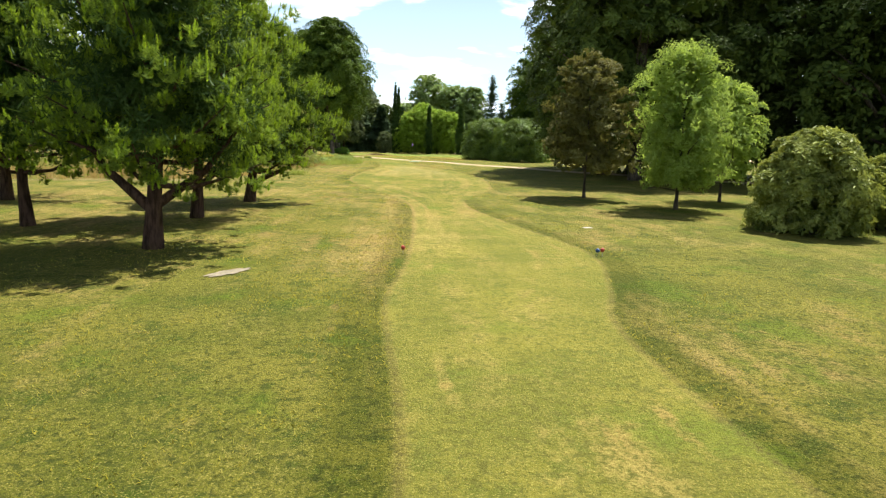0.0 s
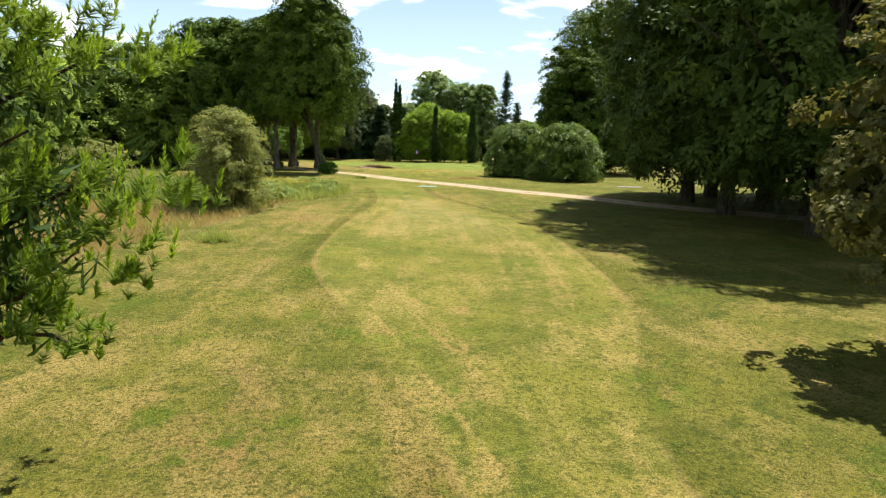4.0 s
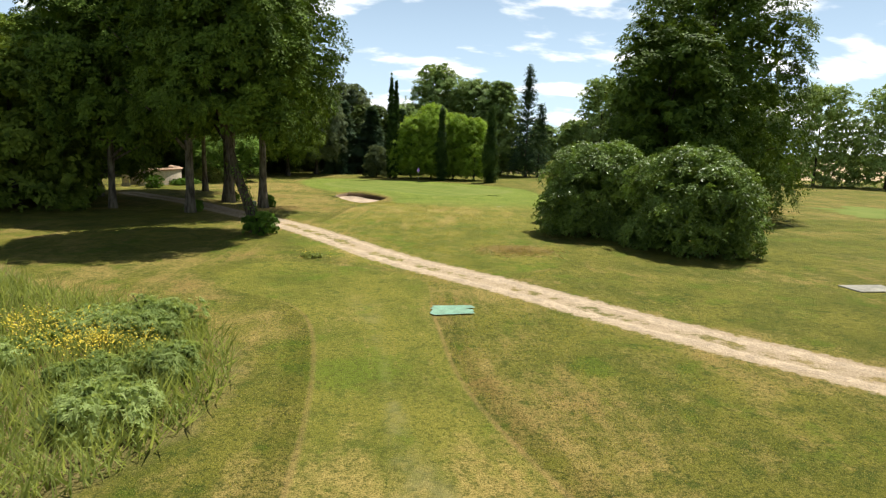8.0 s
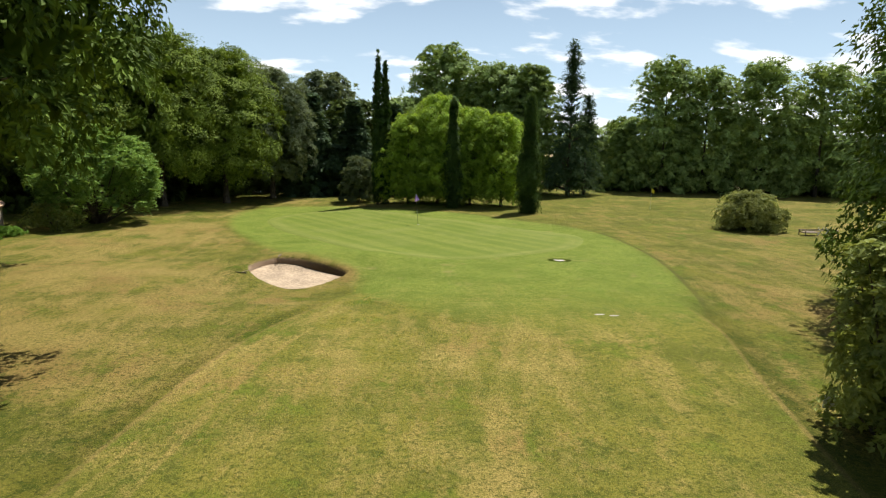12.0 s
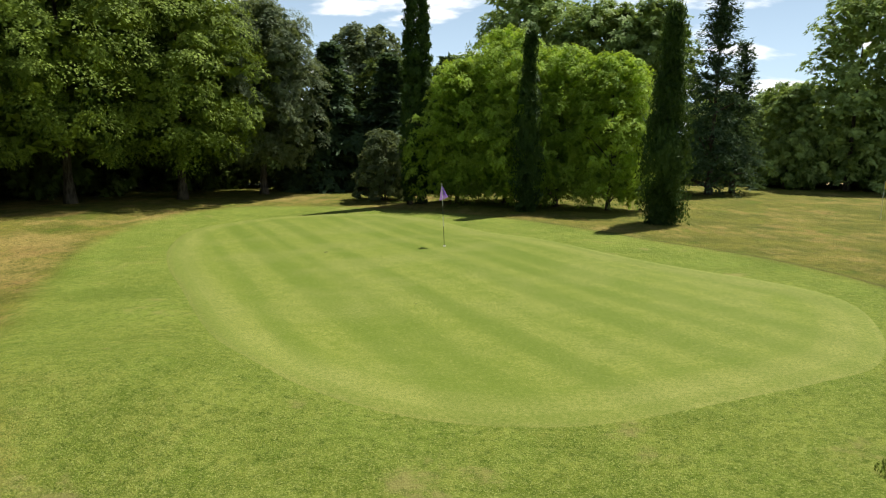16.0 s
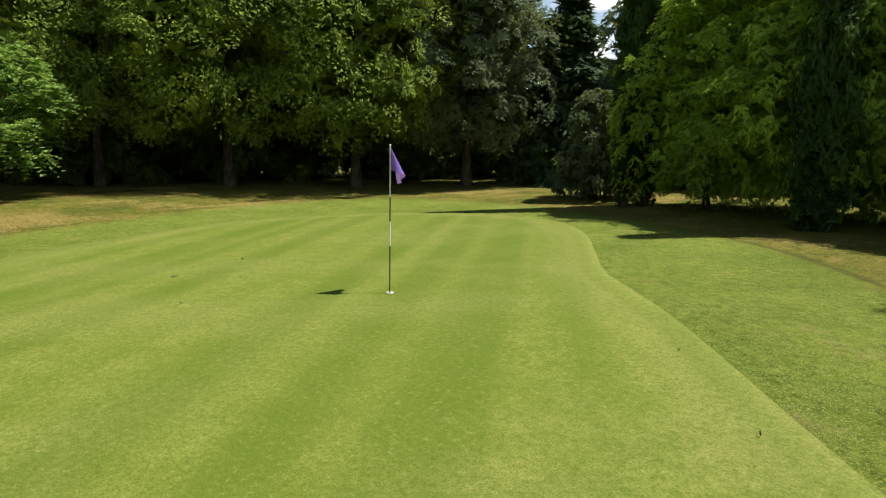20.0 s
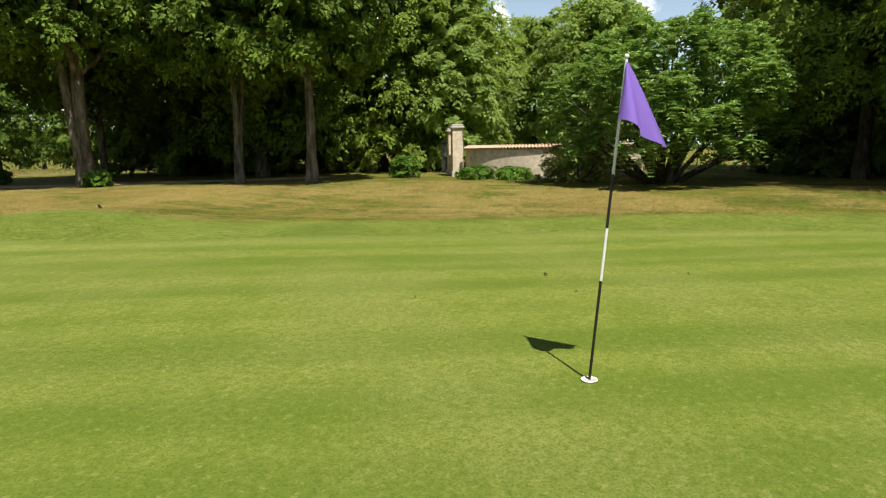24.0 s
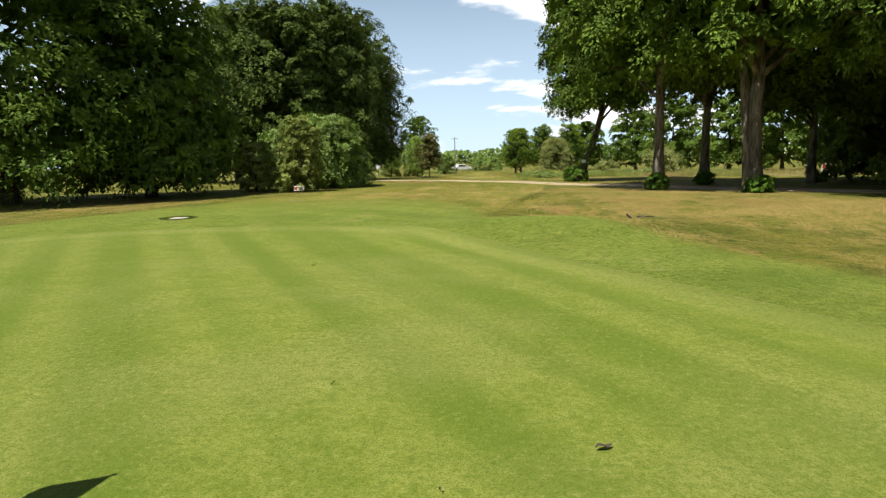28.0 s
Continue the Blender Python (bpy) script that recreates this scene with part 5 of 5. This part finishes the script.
M["chalk"] = plain_material("chalk", (0.22, 0.185, 0.12), 0.95, 0, 0.15, 18, 0.02)
M["plaster"] = plain_material("plaster", (0.60, 0.50, 0.36), 0.9, 0, 0.13, 5, 0.008)
M["stone"] = plain_material("stone", (0.42, 0.39, 0.33), 0.9, 0, 0.2, 9, 0.012)
M["tile"] = plain_material("tile", (0.46, 0.3, 0.19), 0.85, 0, 0.22, 12, 0.01)
M["wood"] = plain_material("wood", (0.22, 0.17, 0.12), 0.8, 0, 0.2, 25, 0.006)
M["twig"] = plain_material("twig", (0.06, 0.045, 0.03), 0.9)
M["yellow"] = plain_material("yellow", (0.65, 0.55, 0.03), 0.6)
M["flag"] = leaf_material("flag", (0.21, 0.125, 0.5), (0.27, 0.165, 0.6), 0.3, 0.75)
M["glass"] = plain_material("glass", (0.03, 0.035, 0.04), 0.1)


def ball_profile(r, z):
    return [(r * math.sin(t), z - r * math.cos(t)) for t in np.linspace(0.001, math.pi - 0.001, 14)]


def tee_marker(x, y, colour, label, r=0.044):
    root = put("tee_marker", x, y)
    part("ball", lathe("ball", ball_profile(r, 0.12), M[colour]), root)
    part("spike", lathe("spike", [(0.008, -0.05), (0.008, 0.09)], M["steel"], 8), root)
    return tagged(root, label, "tee marker", "tee markers")


tee_marker(1.08, 10.15, "red", "red ball tee marker on a short spike")
tee_marker(4.98, 10.15, "blue", "dark blue ball tee marker beside a red one")
tee_marker(5.1, 10.22, "red", "red ball tee marker touching a blue one")
for x, y in ((18.7, 61.3), (18.0, 58.3)):
    tee_marker(x, y, "black", "dark ball tee marker on the next tee", 0.08)


def patch_mesh(name, outline, material, lift):
    me, _, _ = fill_outline(name, outline, material, lift, 4)
    return me


def ragged(cx, cy, rx, ry, seed, turn=0.0, n=26):
    rng = np.random.default_rng(seed)
    a = np.arange(n) / n * 2 * np.pi
    r = 1 + rng.normal(0, 0.16, n)
    x, y = np.cos(a) * rx * r, np.sin(a) * ry * r
    c, s = math.cos(turn), math.sin(turn)
    return np.stack([cx + x * c - y * s, cy + x * s + y * c], -1)


for cx, cy, rx, ry, t, mat_name, lab in [(-1.65, 7.9, 0.42, 0.14, 1.0, "chalk", "pale bare patch beside the tee"), (6.0, 14.45, 0.14, 0.09, 0.0, "concrete", "small pale plate set in the lawn")]:
    tagged(new("bare_patch", patch_mesh("bare_patch", ragged(cx, cy, rx, ry, int(cx * 10) % 97, t), M[mat_name], 0.014)), lab, "bare patch", kind="structure")


def practice_mat():
    """A worn green mat with frayed ends."""
    rng = np.random.default_rng(301)
    left = [(0.80 + rng.normal(0, 0.05), y) for y in np.linspace(54.72, 55.62, 8)]
    right = [(1.92 + rng.normal(0, 0.07), y) for y in np.linspace(54.95, 55.75, 8)]
    u = np.linspace(0, 1, 6)
    v = []
    for (ax, ay), (bx, by) in zip(left, right):
        for t in u:
            x, y = ax + (bx - ax) * t, ay + (by - ay) * t
            v.append((x, y, ground_z(x, y) + 0.03 + rng.uniform(0, 0.006)))
    ob = new("tee_mat", mesh_from("tee_mat", v, grid_faces(8, 6), M["mat_green"]))
    return tagged(ob, "worn pale green mat with frayed ends on the grass", "mat")


practice_mat()
slab = put("tee_slab", 15.95, 58.95, 6, 0.0)
part("slab", boxes("slab", [(1.7, 1.0, 0.08, (0, 0, 0), 0.02)], M["old_slab"]), slab)
tagged(slab, "pale concrete tee slab set in the lawn", "slab")
me, sx_, sy_ = fill_outline("far_green", ragged(41.0, 87.0, 7.5, 6.0, 5, 0.3, 40), M["green"], 0.015, 8)
add_attr(me, "rim", np.full(len(sx_), 2.0))
tagged(new("far_green", me), "another putting green across the course", "putting green", kind="structure")


def valve_box():
    x, y = 7.35, 93.75
    sx, sy = (ground_z(x + 0.2, y) - ground_z(x - 0.2, y)) / 0.4, (ground_z(x, y + 0.2) - ground_z(x, y - 0.2)) / 0.4
    root = put("valve_box", x, y, 0, -0.024, math.degrees(math.atan(sy)), -math.degrees(math.atan(sx)))
    part("lid", boxes("lid", [(0.46, 0.42, 0.05, (0, 0, 0), 0.015)], M["concrete"]), root, "pale square concrete lid")
    part("rim", boxes("rim", [(0.62, 0.05, 0.04, (0, 0.27, -0.005)), (0.62, 0.05, 0.04, (0, -0.27, -0.005)), (0.05, 0.5, 0.04, (0.29, 0, -0.005)), (0.05, 0.5, 0.04, (-0.29, 0, -0.005))], M["twig"]), root, "dark earth rim")
    rng = np.random.default_rng(305)
    n = 1100
    a, q = rng.uniform(0, 2 * np.pi, n), rng.uniform(0.3, 0.56, n)
    way = np.stack([rng.normal(0, 0.5, n), rng.normal(0, 0.5, n), np.ones(n)], -1)
    pos = np.stack([np.cos(a) * q, np.sin(a) * q * 0.9, np.full(n, 0.03)], -1)
    ring = part("grass_ring", leaves("grass_ring", pos, np.cross(way, unit(rng, n)), way, rng.uniform(0.022, 0.048, n), np.full(n, 0.014), M["ring_grass"]), root, "longer dark grass round the cover")
    tagged(ring, "longer dark grass round the cover", kind="stuff")
    return tagged(root, "pale square valve cover sunk in turf", "valve box")


valve_box()
for x, y, w in ((6.62, 84.85, 0.34), (7.05, 84.72, 0.3)):
    ob = new("paint_mark", patch_mesh("paint_mark", ragged(x, y, w / 2, 0.07, 7, 0.1, 16), M["concrete"], 0.006))
    tagged(ob, "small white plate flush in the grass", "marker", kind="structure")


def flagstick():
    x, y = 0.815, 108.47
    root = new("flagstick")
    root.matrix_basis = pose(x, y, ground_z(x, y) + 0.012, -4.2, -3.7, 0)
    bands = [(-0.1, 0.68, "black"), (0.68, 1.03, "white"), (1.03, 1.38, "black"), (1.38, 2.10, "white")]
    for a, b, c in bands:
        part("pole_band", tubes("pole_band", [([(0, 0, a), (0, 0, (a + b) / 2), (0, 0, b)], [0.0095] * 3)], M[c], 12), root)
    part("finial", lathe("finial", ball_profile(0.016, 2.115), M["white"], 12), root)
    # the cloth hangs from the pole's top and folds back on itself
    nu, nv, v = 22, 16, []
    hem = loop([(0.0, 0.0), (0.09, 0.02), (0.17, 0.08), (0.08, 0.17), (-0.03, 0.22), (-0.14, 0.29)], closed=False, n=6)
    drop = np.interp(np.linspace(0, 1, len(hem)), [0, 0.2, 0.4, 0.6, 0.8, 1], [0.33, 0.36, 0.39, 0.46, 0.5, 0.52])
    at = np.linspace(0, 1, len(hem))
    for i in range(nu):
        u = i / (nu - 1)
        ex, ey, ez = np.interp(u, at, hem[:, 0]), np.interp(u, at, hem[:, 1]), np.interp(u, at, drop)
        for j in range(nv):
            w = 0.03 + 0.97 * j / (nv - 1)
            fold = 0.03 * math.sin(u * 17) * w * w * (1 if 0 < i < nu - 1 else 0)
            v.append((ex * w ** 0.9 + fold * 0.5, ey * w ** 0.9 + fold, 2.095 - ez * w))
    part("flag", mesh_from("flag", v, grid_faces(nu, nv), M["flag"]), root, "purple cloth flag hanging limp")
    tagged(root, "black and white flagstick with a limp purple flag", "flagstick")
    cup = put("hole_cup", x, y, 0, 0.014)
    a = np.arange(28) / 28 * 2 * np.pi
    ring = [(r * math.cos(t), r * math.sin(t), z) for r, z in ((0.056, 0.0), (0.055, 0.005), (0.046, 0.004), (0.043, -0.004)) for t in a]
    i = np.arange(3)[:, None] * 28 + np.arange(28)[None]
    j = np.arange(3)[:, None] * 28 + (np.arange(28)[None] + 1) % 28
    part("rim", mesh_from("rim", ring, np.stack([i, j, j + 28, i + 28], -1).reshape(-1, 4), M["white"]), cup, "white painted rim")
    disc = lathe("bottom", [(0.0005, 0.0015), (0.047, 0.0018)], M["concrete"], 28)
    part("bottom", disc, cup, "pale inside of the liner")
    tagged(cup, "white-rimmed golf hole in the green", "hole")


flagstick()


def small_flag():
    root = put("flagstick", 22.0, 121.5)
    part("pole", lathe("pole", [(0.009, -0.05), (0.009, 1.9)], M["white"], 8), root)
    v = [(0.34 * u * 0.4, -0.34 * u, 1.88 - 0.2 * u - w * (0.38 - 0.12 * u)) for u in np.linspace(0, 1, 6) for w in np.linspace(0, 1, 6)]
    part("flag", mesh_from("flag", v, grid_faces(6, 6), M["yellow"]), root, "small yellow flag")
    tagged(root, "thin flagstick with a yellow flag on another green", "flagstick")


small_flag()

# debris on the green
for k, (x, y, L, t) in enumerate([(-2.95, 107.05, 0.13, 0.5), (-1.95, 107.7, 0.035, 2.0), (-3.7, 108.75, 0.045, 1.0), (-0.9, 106.2, 0.03, 0.2), (1.06, 100.6, 0.06, 0.4), (5.0, 108.45, 0.03, 0), (6.1, 107.1, 0.04, 2.2)]):
    rng = np.random.default_rng(400 + k)
    root = put("fallen_leaf", x, y, math.degrees(t), 0.016)
    n = 7
    v = []
    for u in np.linspace(-1, 1, n):
        w = 0.16 * (1 - u * u) + 0.03
        for s in (-1, 0, 1):
            v.append((u * L / 2, s * w * L, 0.012 + 0.01 * abs(s) + 0.012 * math.sin(u * 3 + k)))
    part("blade", mesh_from("blade", v, grid_faces(n, 3), M["twig"]), root)
    tagged(root, "small curled brown leaf lying on the green", "leaf", "fallen leaves")


def rake():
    root = put("bunker_rake", -6.5, 91.8, 65, 0.05)
    part("handle", tubes("handle", [([(0, 0, 0.02), (0.5, 0, 0.05), (1.3, 0, 0.02)], [0.014] * 3)], M["wood"], 8), root)
    part("head", boxes("head", [(0.04, 0.5, 0.03, (0, 0, 0.02))] + [(0.02, 0.02, 0.09, (0, -0.22 + 0.11 * i, -0.03), 0.003) for i in range(5)], M["black"]), root)
    tagged(root, "rake lying on the grass beside the bunker", "rake")


rake()


def stump():
    root = put("tree_stub", -5.6, 94.4, 30)
    part("stub", tubes("stub", [([(0, 0, -0.05), (0.05, 0, 0.08), (0.2, 0.02, 0.16)], [0.045, 0.04, 0.03])], M["wood"], 8), root)
    tagged(root, "short grey stake leaning in the dry grass", "stake")


stump()


def wheeled_frame():
    """A low trolley with a white trestle, left on the lawn."""
    root = put("garden_trestle", 26.5, 104.4, 4)
    part("frame", boxes("frame", [(2.3, 0.05, 0.05, (0, -0.3, 0.34)), (2.3, 0.05, 0.05, (0, 0.3, 0.34)), (0.05, 0.6, 0.05, (-1.1, 0, 0.34)), (0.05, 0.6, 0.05, (1.1, 0, 0.34)), (1.0, 0.6, 0.06, (-0.6, 0, 0.2))], M["wood"]), root)
    for sx in (-0.15, 0.35):
        a, b = (sx - 0.2, -0.36, 0.02), (sx + 0.2, -0.36, 0.55)
        c, d = (sx + 0.2, -0.37, 0.02), (sx - 0.2, -0.37, 0.55)
        part("trestle_leg", tubes("trestle_leg", [([a, tuple((np.array(a) + b) / 2), b], [0.025] * 3)], M["white"], 8), root, "white trestle leg")
        part("trestle_leg", tubes("trestle_leg", [([c, tuple((np.array(c) + d) / 2), d], [0.025] * 3)], M["white"], 8), root, "white trestle leg")
    for px in (-1.1, 1.1):
        for py in (-0.3, 0.3):
            part("leg", boxes("leg", [(0.05, 0.05, 0.36, (px, py, 0.17))], M["wood"]), root)
    tagged(root, "low wooden frame with white crossed legs on the lawn", "trestle")


wheeled_frame()


def signboard(x, y, turn, w, h, z, label, dot=True):
    root = put("sign", x, y, turn)
    part("board", boxes("board", [(w, 0.03, h, (0, 0, z))], M["white"]), root)
    for k, dx in enumerate((-w * 0.36, w * 0.36)):
        part("post", boxes("post", [(0.03, 0.03, z + 0.1, (dx, 0.04, z / 2 - 0.05))], M["wood"]), root)
    if dot:
        part("mark", boxes("mark", [(w * 0.28, 0.006, h * 0.55, (-w * 0.3, -0.019, z), 0.002)], M["red"]), root, "red mark")
        for k in range(3):
            part("bar", boxes("bar", [(w * 0.42, 0.006, h * 0.12, (w * 0.16, -0.019, z + h * (0.25 - 0.25 * k)), 0.002)], M["black"]), root, "dark line of writing")
    tagged(root, label, "sign")


signboard(9.25, 77.55, 180, 0.6, 0.26, 0.24, "low white sign with a red mark by a bush")
signboard(-24.8, 64.6, 200, 0.8, 0.95, 0.75, "white board with red writing in the meadow")
label_plate = new("tree_label", boxes("tree_label", [(0.30, 0.02, 0.22, (0, 0, 0), 0.004)], M["white"]))
label_plate.matrix_basis = pose(-7.42, 68.74, ground_z(-7.4, 68.7) + 1.35, 0, 0, 180)
tagged(label_plate, "small white plate fixed to a lime trunk", "plate")


def notice_board():
    root = put("notice_board", 20.3, 0.2, 170)
    part("board", boxes("board", [(2.3, 0.06, 0.9, (0, 0, 1.35))], M["white"]), root)
    part("shelf", boxes("shelf", [(2.7, 0.5, 0.06, (0, 0.1, 0.75))], M["white"]), root)
    for dx in (-1.1, 1.1):
        part("post", boxes("post", [(0.09, 0.09, 2.0, (dx, 0.08, 0.95))], M["white"]), root)
    tagged(root, "white board on posts beside the far path", "notice board")


notice_board()


def utility_pole():
    root = put("utility_pole", 10.8, -45)
    part("pole", lathe("pole", [(0.14, -0.2), (0.13, 4), (0.1, 8.0)], M["wood"], 10), root)
    arm = part("crossarm", boxes("crossarm", [(1.6, 0.1, 0.12, (0, 0, 7.6))], M["wood"]), root)
    for dx in (-0.7, 0.0, 0.7):
        part("insulator", tubes("insulator", [([(dx, 0, 7.64), (dx, 0, 7.74), (dx, 0, 7.82)], [0.03, 0.05, 0.03])], M["white"], 8), arm, "white insulator")
    tagged(root, "grey wooden utility pole with a crossarm", "utility pole")


utility_pole()


def parked_car():
    root = put("car", 7.2, -18, 25)
    prof = [(-2.0, 0.35), (-2.05, 0.75), (-1.2, 0.95), (-0.6, 1.4), (0.9, 1.42), (1.6, 0.98), (2.05, 0.85), (2.05, 0.35)]
    v = [(x, y, z) for y in (-0.82, 0.82) for x, z in prof]
    k = len(prof)
    bm = bmesh.new()
    vs = [bm.verts.new(p) for p in v]
    bm.faces.new(vs[:k])
    bm.faces.new(vs[k:][::-1])
    for i in range(k):
        j = (i + 1) % k
        bm.faces.new((vs[i], vs[i + k], vs[j + k], vs[j]))
    bmesh.ops.recalc_face_normals(bm, faces=bm.faces)
    bmesh.ops.bevel(bm, geom=list(bm.edges), offset=0.08, segments=2, affect="EDGES")
    me = bpy.data.meshes.new("body")
    bm.to_mesh(me)
    bm.free()
    me.materials.append(M["white"])
    part("body", me, root)
    for y in (-0.83, 0.83):
        part("window", boxes("window", [(1.7, 0.03, 0.32, (0.1, y, 1.15), 0.01)], M["glass"]), root, "dark side glass")
        for x in (-1.3, 1.35):
            wheel = part("wheel", tubes("wheel", [([(x, y - 0.1, 0.31), (x, y + 0.1, 0.31)], [0.31, 0.31])], M["black"], 18), root)
            part("rim", tubes("rim", [([(x, y - 0.11, 0.31), (x, y + 0.11, 0.31)], [0.19, 0.19])], M["steel"], 18), wheel, "steel rim")
    tagged(root, "white car parked beyond the tee", "car")


parked_car()


# ---- gate pillars and garden wall ----
def gate_pillar(x, y, h, turn):
    root = put("gate_pillar", x, y, turn)
    part("shaft", boxes("shaft", [(0.52, 0.52, h, (0, 0, h / 2 - 0.1), 0.02)], M["plaster"]), root)
    cap = part("cap", boxes("cap", [(0.7, 0.7, 0.1, (0, 0, h - 0.06), 0.03)], M["stone"]), root, "stepped stone cap")
    part("cap_stone", boxes("cap_stone", [(0.6, 0.6, 0.1, (0, 0, h + 0.038), 0.03)], M["stone"]), cap)
    part("plinth", boxes("plinth", [(0.62, 0.62, 0.35, (0, 0, 0.1), 0.02)], M["stone"]), root)
    return tagged(root, "plastered gate pillar with a weathered stone cap", "pillar", "gate pillars")


gate_pillar(-24.3, 95.95, 2.55, 35)
gate_pillar(-25.4, 95.2, 2.4, 35)
gate = put("gate", -24.95, 95.85, 48)
part("panel", boxes("panel", [(0.7, 0.06, 1.75, (0, 0, 0.95), 0.01)], M["stone"]), gate)
part("bar", boxes("bar", [(0.74, 0.08, 0.08, (0, 0, 0.95), 0.01)], M["black"]), gate)
tagged(gate, "narrow weathered grey gate panel between pillars", "gate")


def barred_gate(ax, ay, bx, by, h):
    wide = math.hypot(bx - ax, by - ay)
    root = put("metal_gate", (ax + bx) / 2, (ay + by) / 2, math.degrees(math.atan2(by - ay, bx - ax)))
    for z in (0.12, h * 0.55, h):
        part("rail", boxes("rail", [(wide, 0.03, 0.04, (0, 0, z), 0.006)], M["iron"]), root)
    for k in range(15):
        x = -wide / 2 + 0.03 + (wide - 0.06) * k / 14
        part("bar", tubes("bar", [([(x, 0, 0.05), (x, 0, h / 2), (x, 0, h + 0.12)], [0.011, 0.011, 0.006])], M["iron"], 6), root)
    return tagged(root, "grey metal gate of upright bars beside the pillar", "gate")


barred_gate(-25.65, 94.9, -27.1, 93.7, 1.75)


def garden_wall():
    root = new("garden_wall")
    line = loop([(-24.1, 96.7), (-23.2, 97.6), (-22.75, 99.2), (-22.9, 101.2), (-23.8, 103.2), (-25.2, 105.0)], closed=False, n=10)
    d = np.gradient(line, axis=0)
    d /= np.hypot(d[:, 0], d[:, 1])[:, None]
    nrm = np.stack([d[:, 1], -d[:, 0]], -1)
    def strip(name, half, z0, z1, mat, label=""):
        z = terrain(line[:, 0], line[:, 1])
        base = z.mean()
        ring = []
        for s, zz in ((half, z0), (half, z1), (-half, z1), (-half, z0)):
            ring.append(np.concatenate([line + nrm * s, np.full((len(line), 1), base + zz)], 1))
        V = np.stack(ring, 1).reshape(-1, 3)
        k = len(line)
        F = [(i * 4 + a, (i + 1) * 4 + a, (i + 1) * 4 + (a + 1) % 4, i * 4 + (a + 1) % 4) for i in range(k - 1) for a in range(4)] + [(0, 1, 2, 3), (k * 4 - 1, k * 4 - 2, k * 4 - 3, k * 4 - 4)]
        return part(name, mesh_from(name, V, F, mat, False), root, label)
    strip("wall", 0.15, -0.3, 1.38, M["plaster"])
    strip("plinth", 0.17, -0.3, 0.12, M["stone"], "grey weathered foot of the wall")
    seg = np.concatenate([[0], np.cumsum(np.hypot(*np.diff(line, axis=0).T))])
    base = terrain(line[:, 0], line[:, 1]).mean()
    tile = tubes("tile", [([(0, -0.27, -0.05), (0, 0.0, 0.07), (0, 0.27, -0.05)], [0.075, 0.08, 0.075])], M["tile"], 8)
    for s in np.arange(0.08, seg[-1], 0.155):
        x, y = (float(np.interp(s, seg, line[:, k])) for k in range(2))
        dx, dy = (float(np.interp(s, seg, d[:, k])) for k in range(2))
        ob = new("tile", tile)
        ob.parent = root
        ob.matrix_basis = pose(x, y, base + 1.43, 0, 0, math.degrees(math.atan2(dy, dx)))
    tagged(root, "curved cream plaster wall with clay tile coping", "wall")


garden_wall()
for k, (x, y, h, R, leaf, lab) in enumerate([(-22.4, 93.9, 1.1, 0.75, "ivy_leaf", "leafy weeds at the foot of the gate"), (-21.6, 98.2, 0.55, 0.9, "ivy_leaf", "low weeds along the wall"), (-21.7, 100.0, 0.5, 0.9, "ivy_leaf", "low weeds along the wall"),
                                             (-20.6, 103.2, 1.5, 1.7, "photinia_leaf", "tangled bramble beside the wall"), (-9.5, 80.4, 0.8, 0.5, "ivy_leaf", "suckers at a lime trunk"), (-12.9, 76.5, 0.7, 0.5, "ivy_leaf", "suckers at a lime trunk"),
                                             (-12.9, 83.8, 0.7, 0.6, "ivy_leaf", "suckers at a lime trunk"), (-11.5, 52.5, 1.4, 1.3, "olive_leaf", "small grey bush in the meadow"), (-17, 50, 2.6, 2.0, "olive_leaf", "grey-green bush in the meadow")]):
    shrub("weed_clump", x, y, h, R, leaf, lab, 80, 26, 0.13, 501 + k)

rng = np.random.default_rng(540)
spot = rng.normal((-5.5, 33.8), (0.24, 0.2), (420, 2))
tagged(new("grass_tuft", blades("grass_tuft", spot, rng.uniform(0.2, 0.5, 420), rng.uniform(0.014, 0.03, 420), M["weed"], rng, 0.6)), "tuft of long grass standing in the mown rough", "grass")
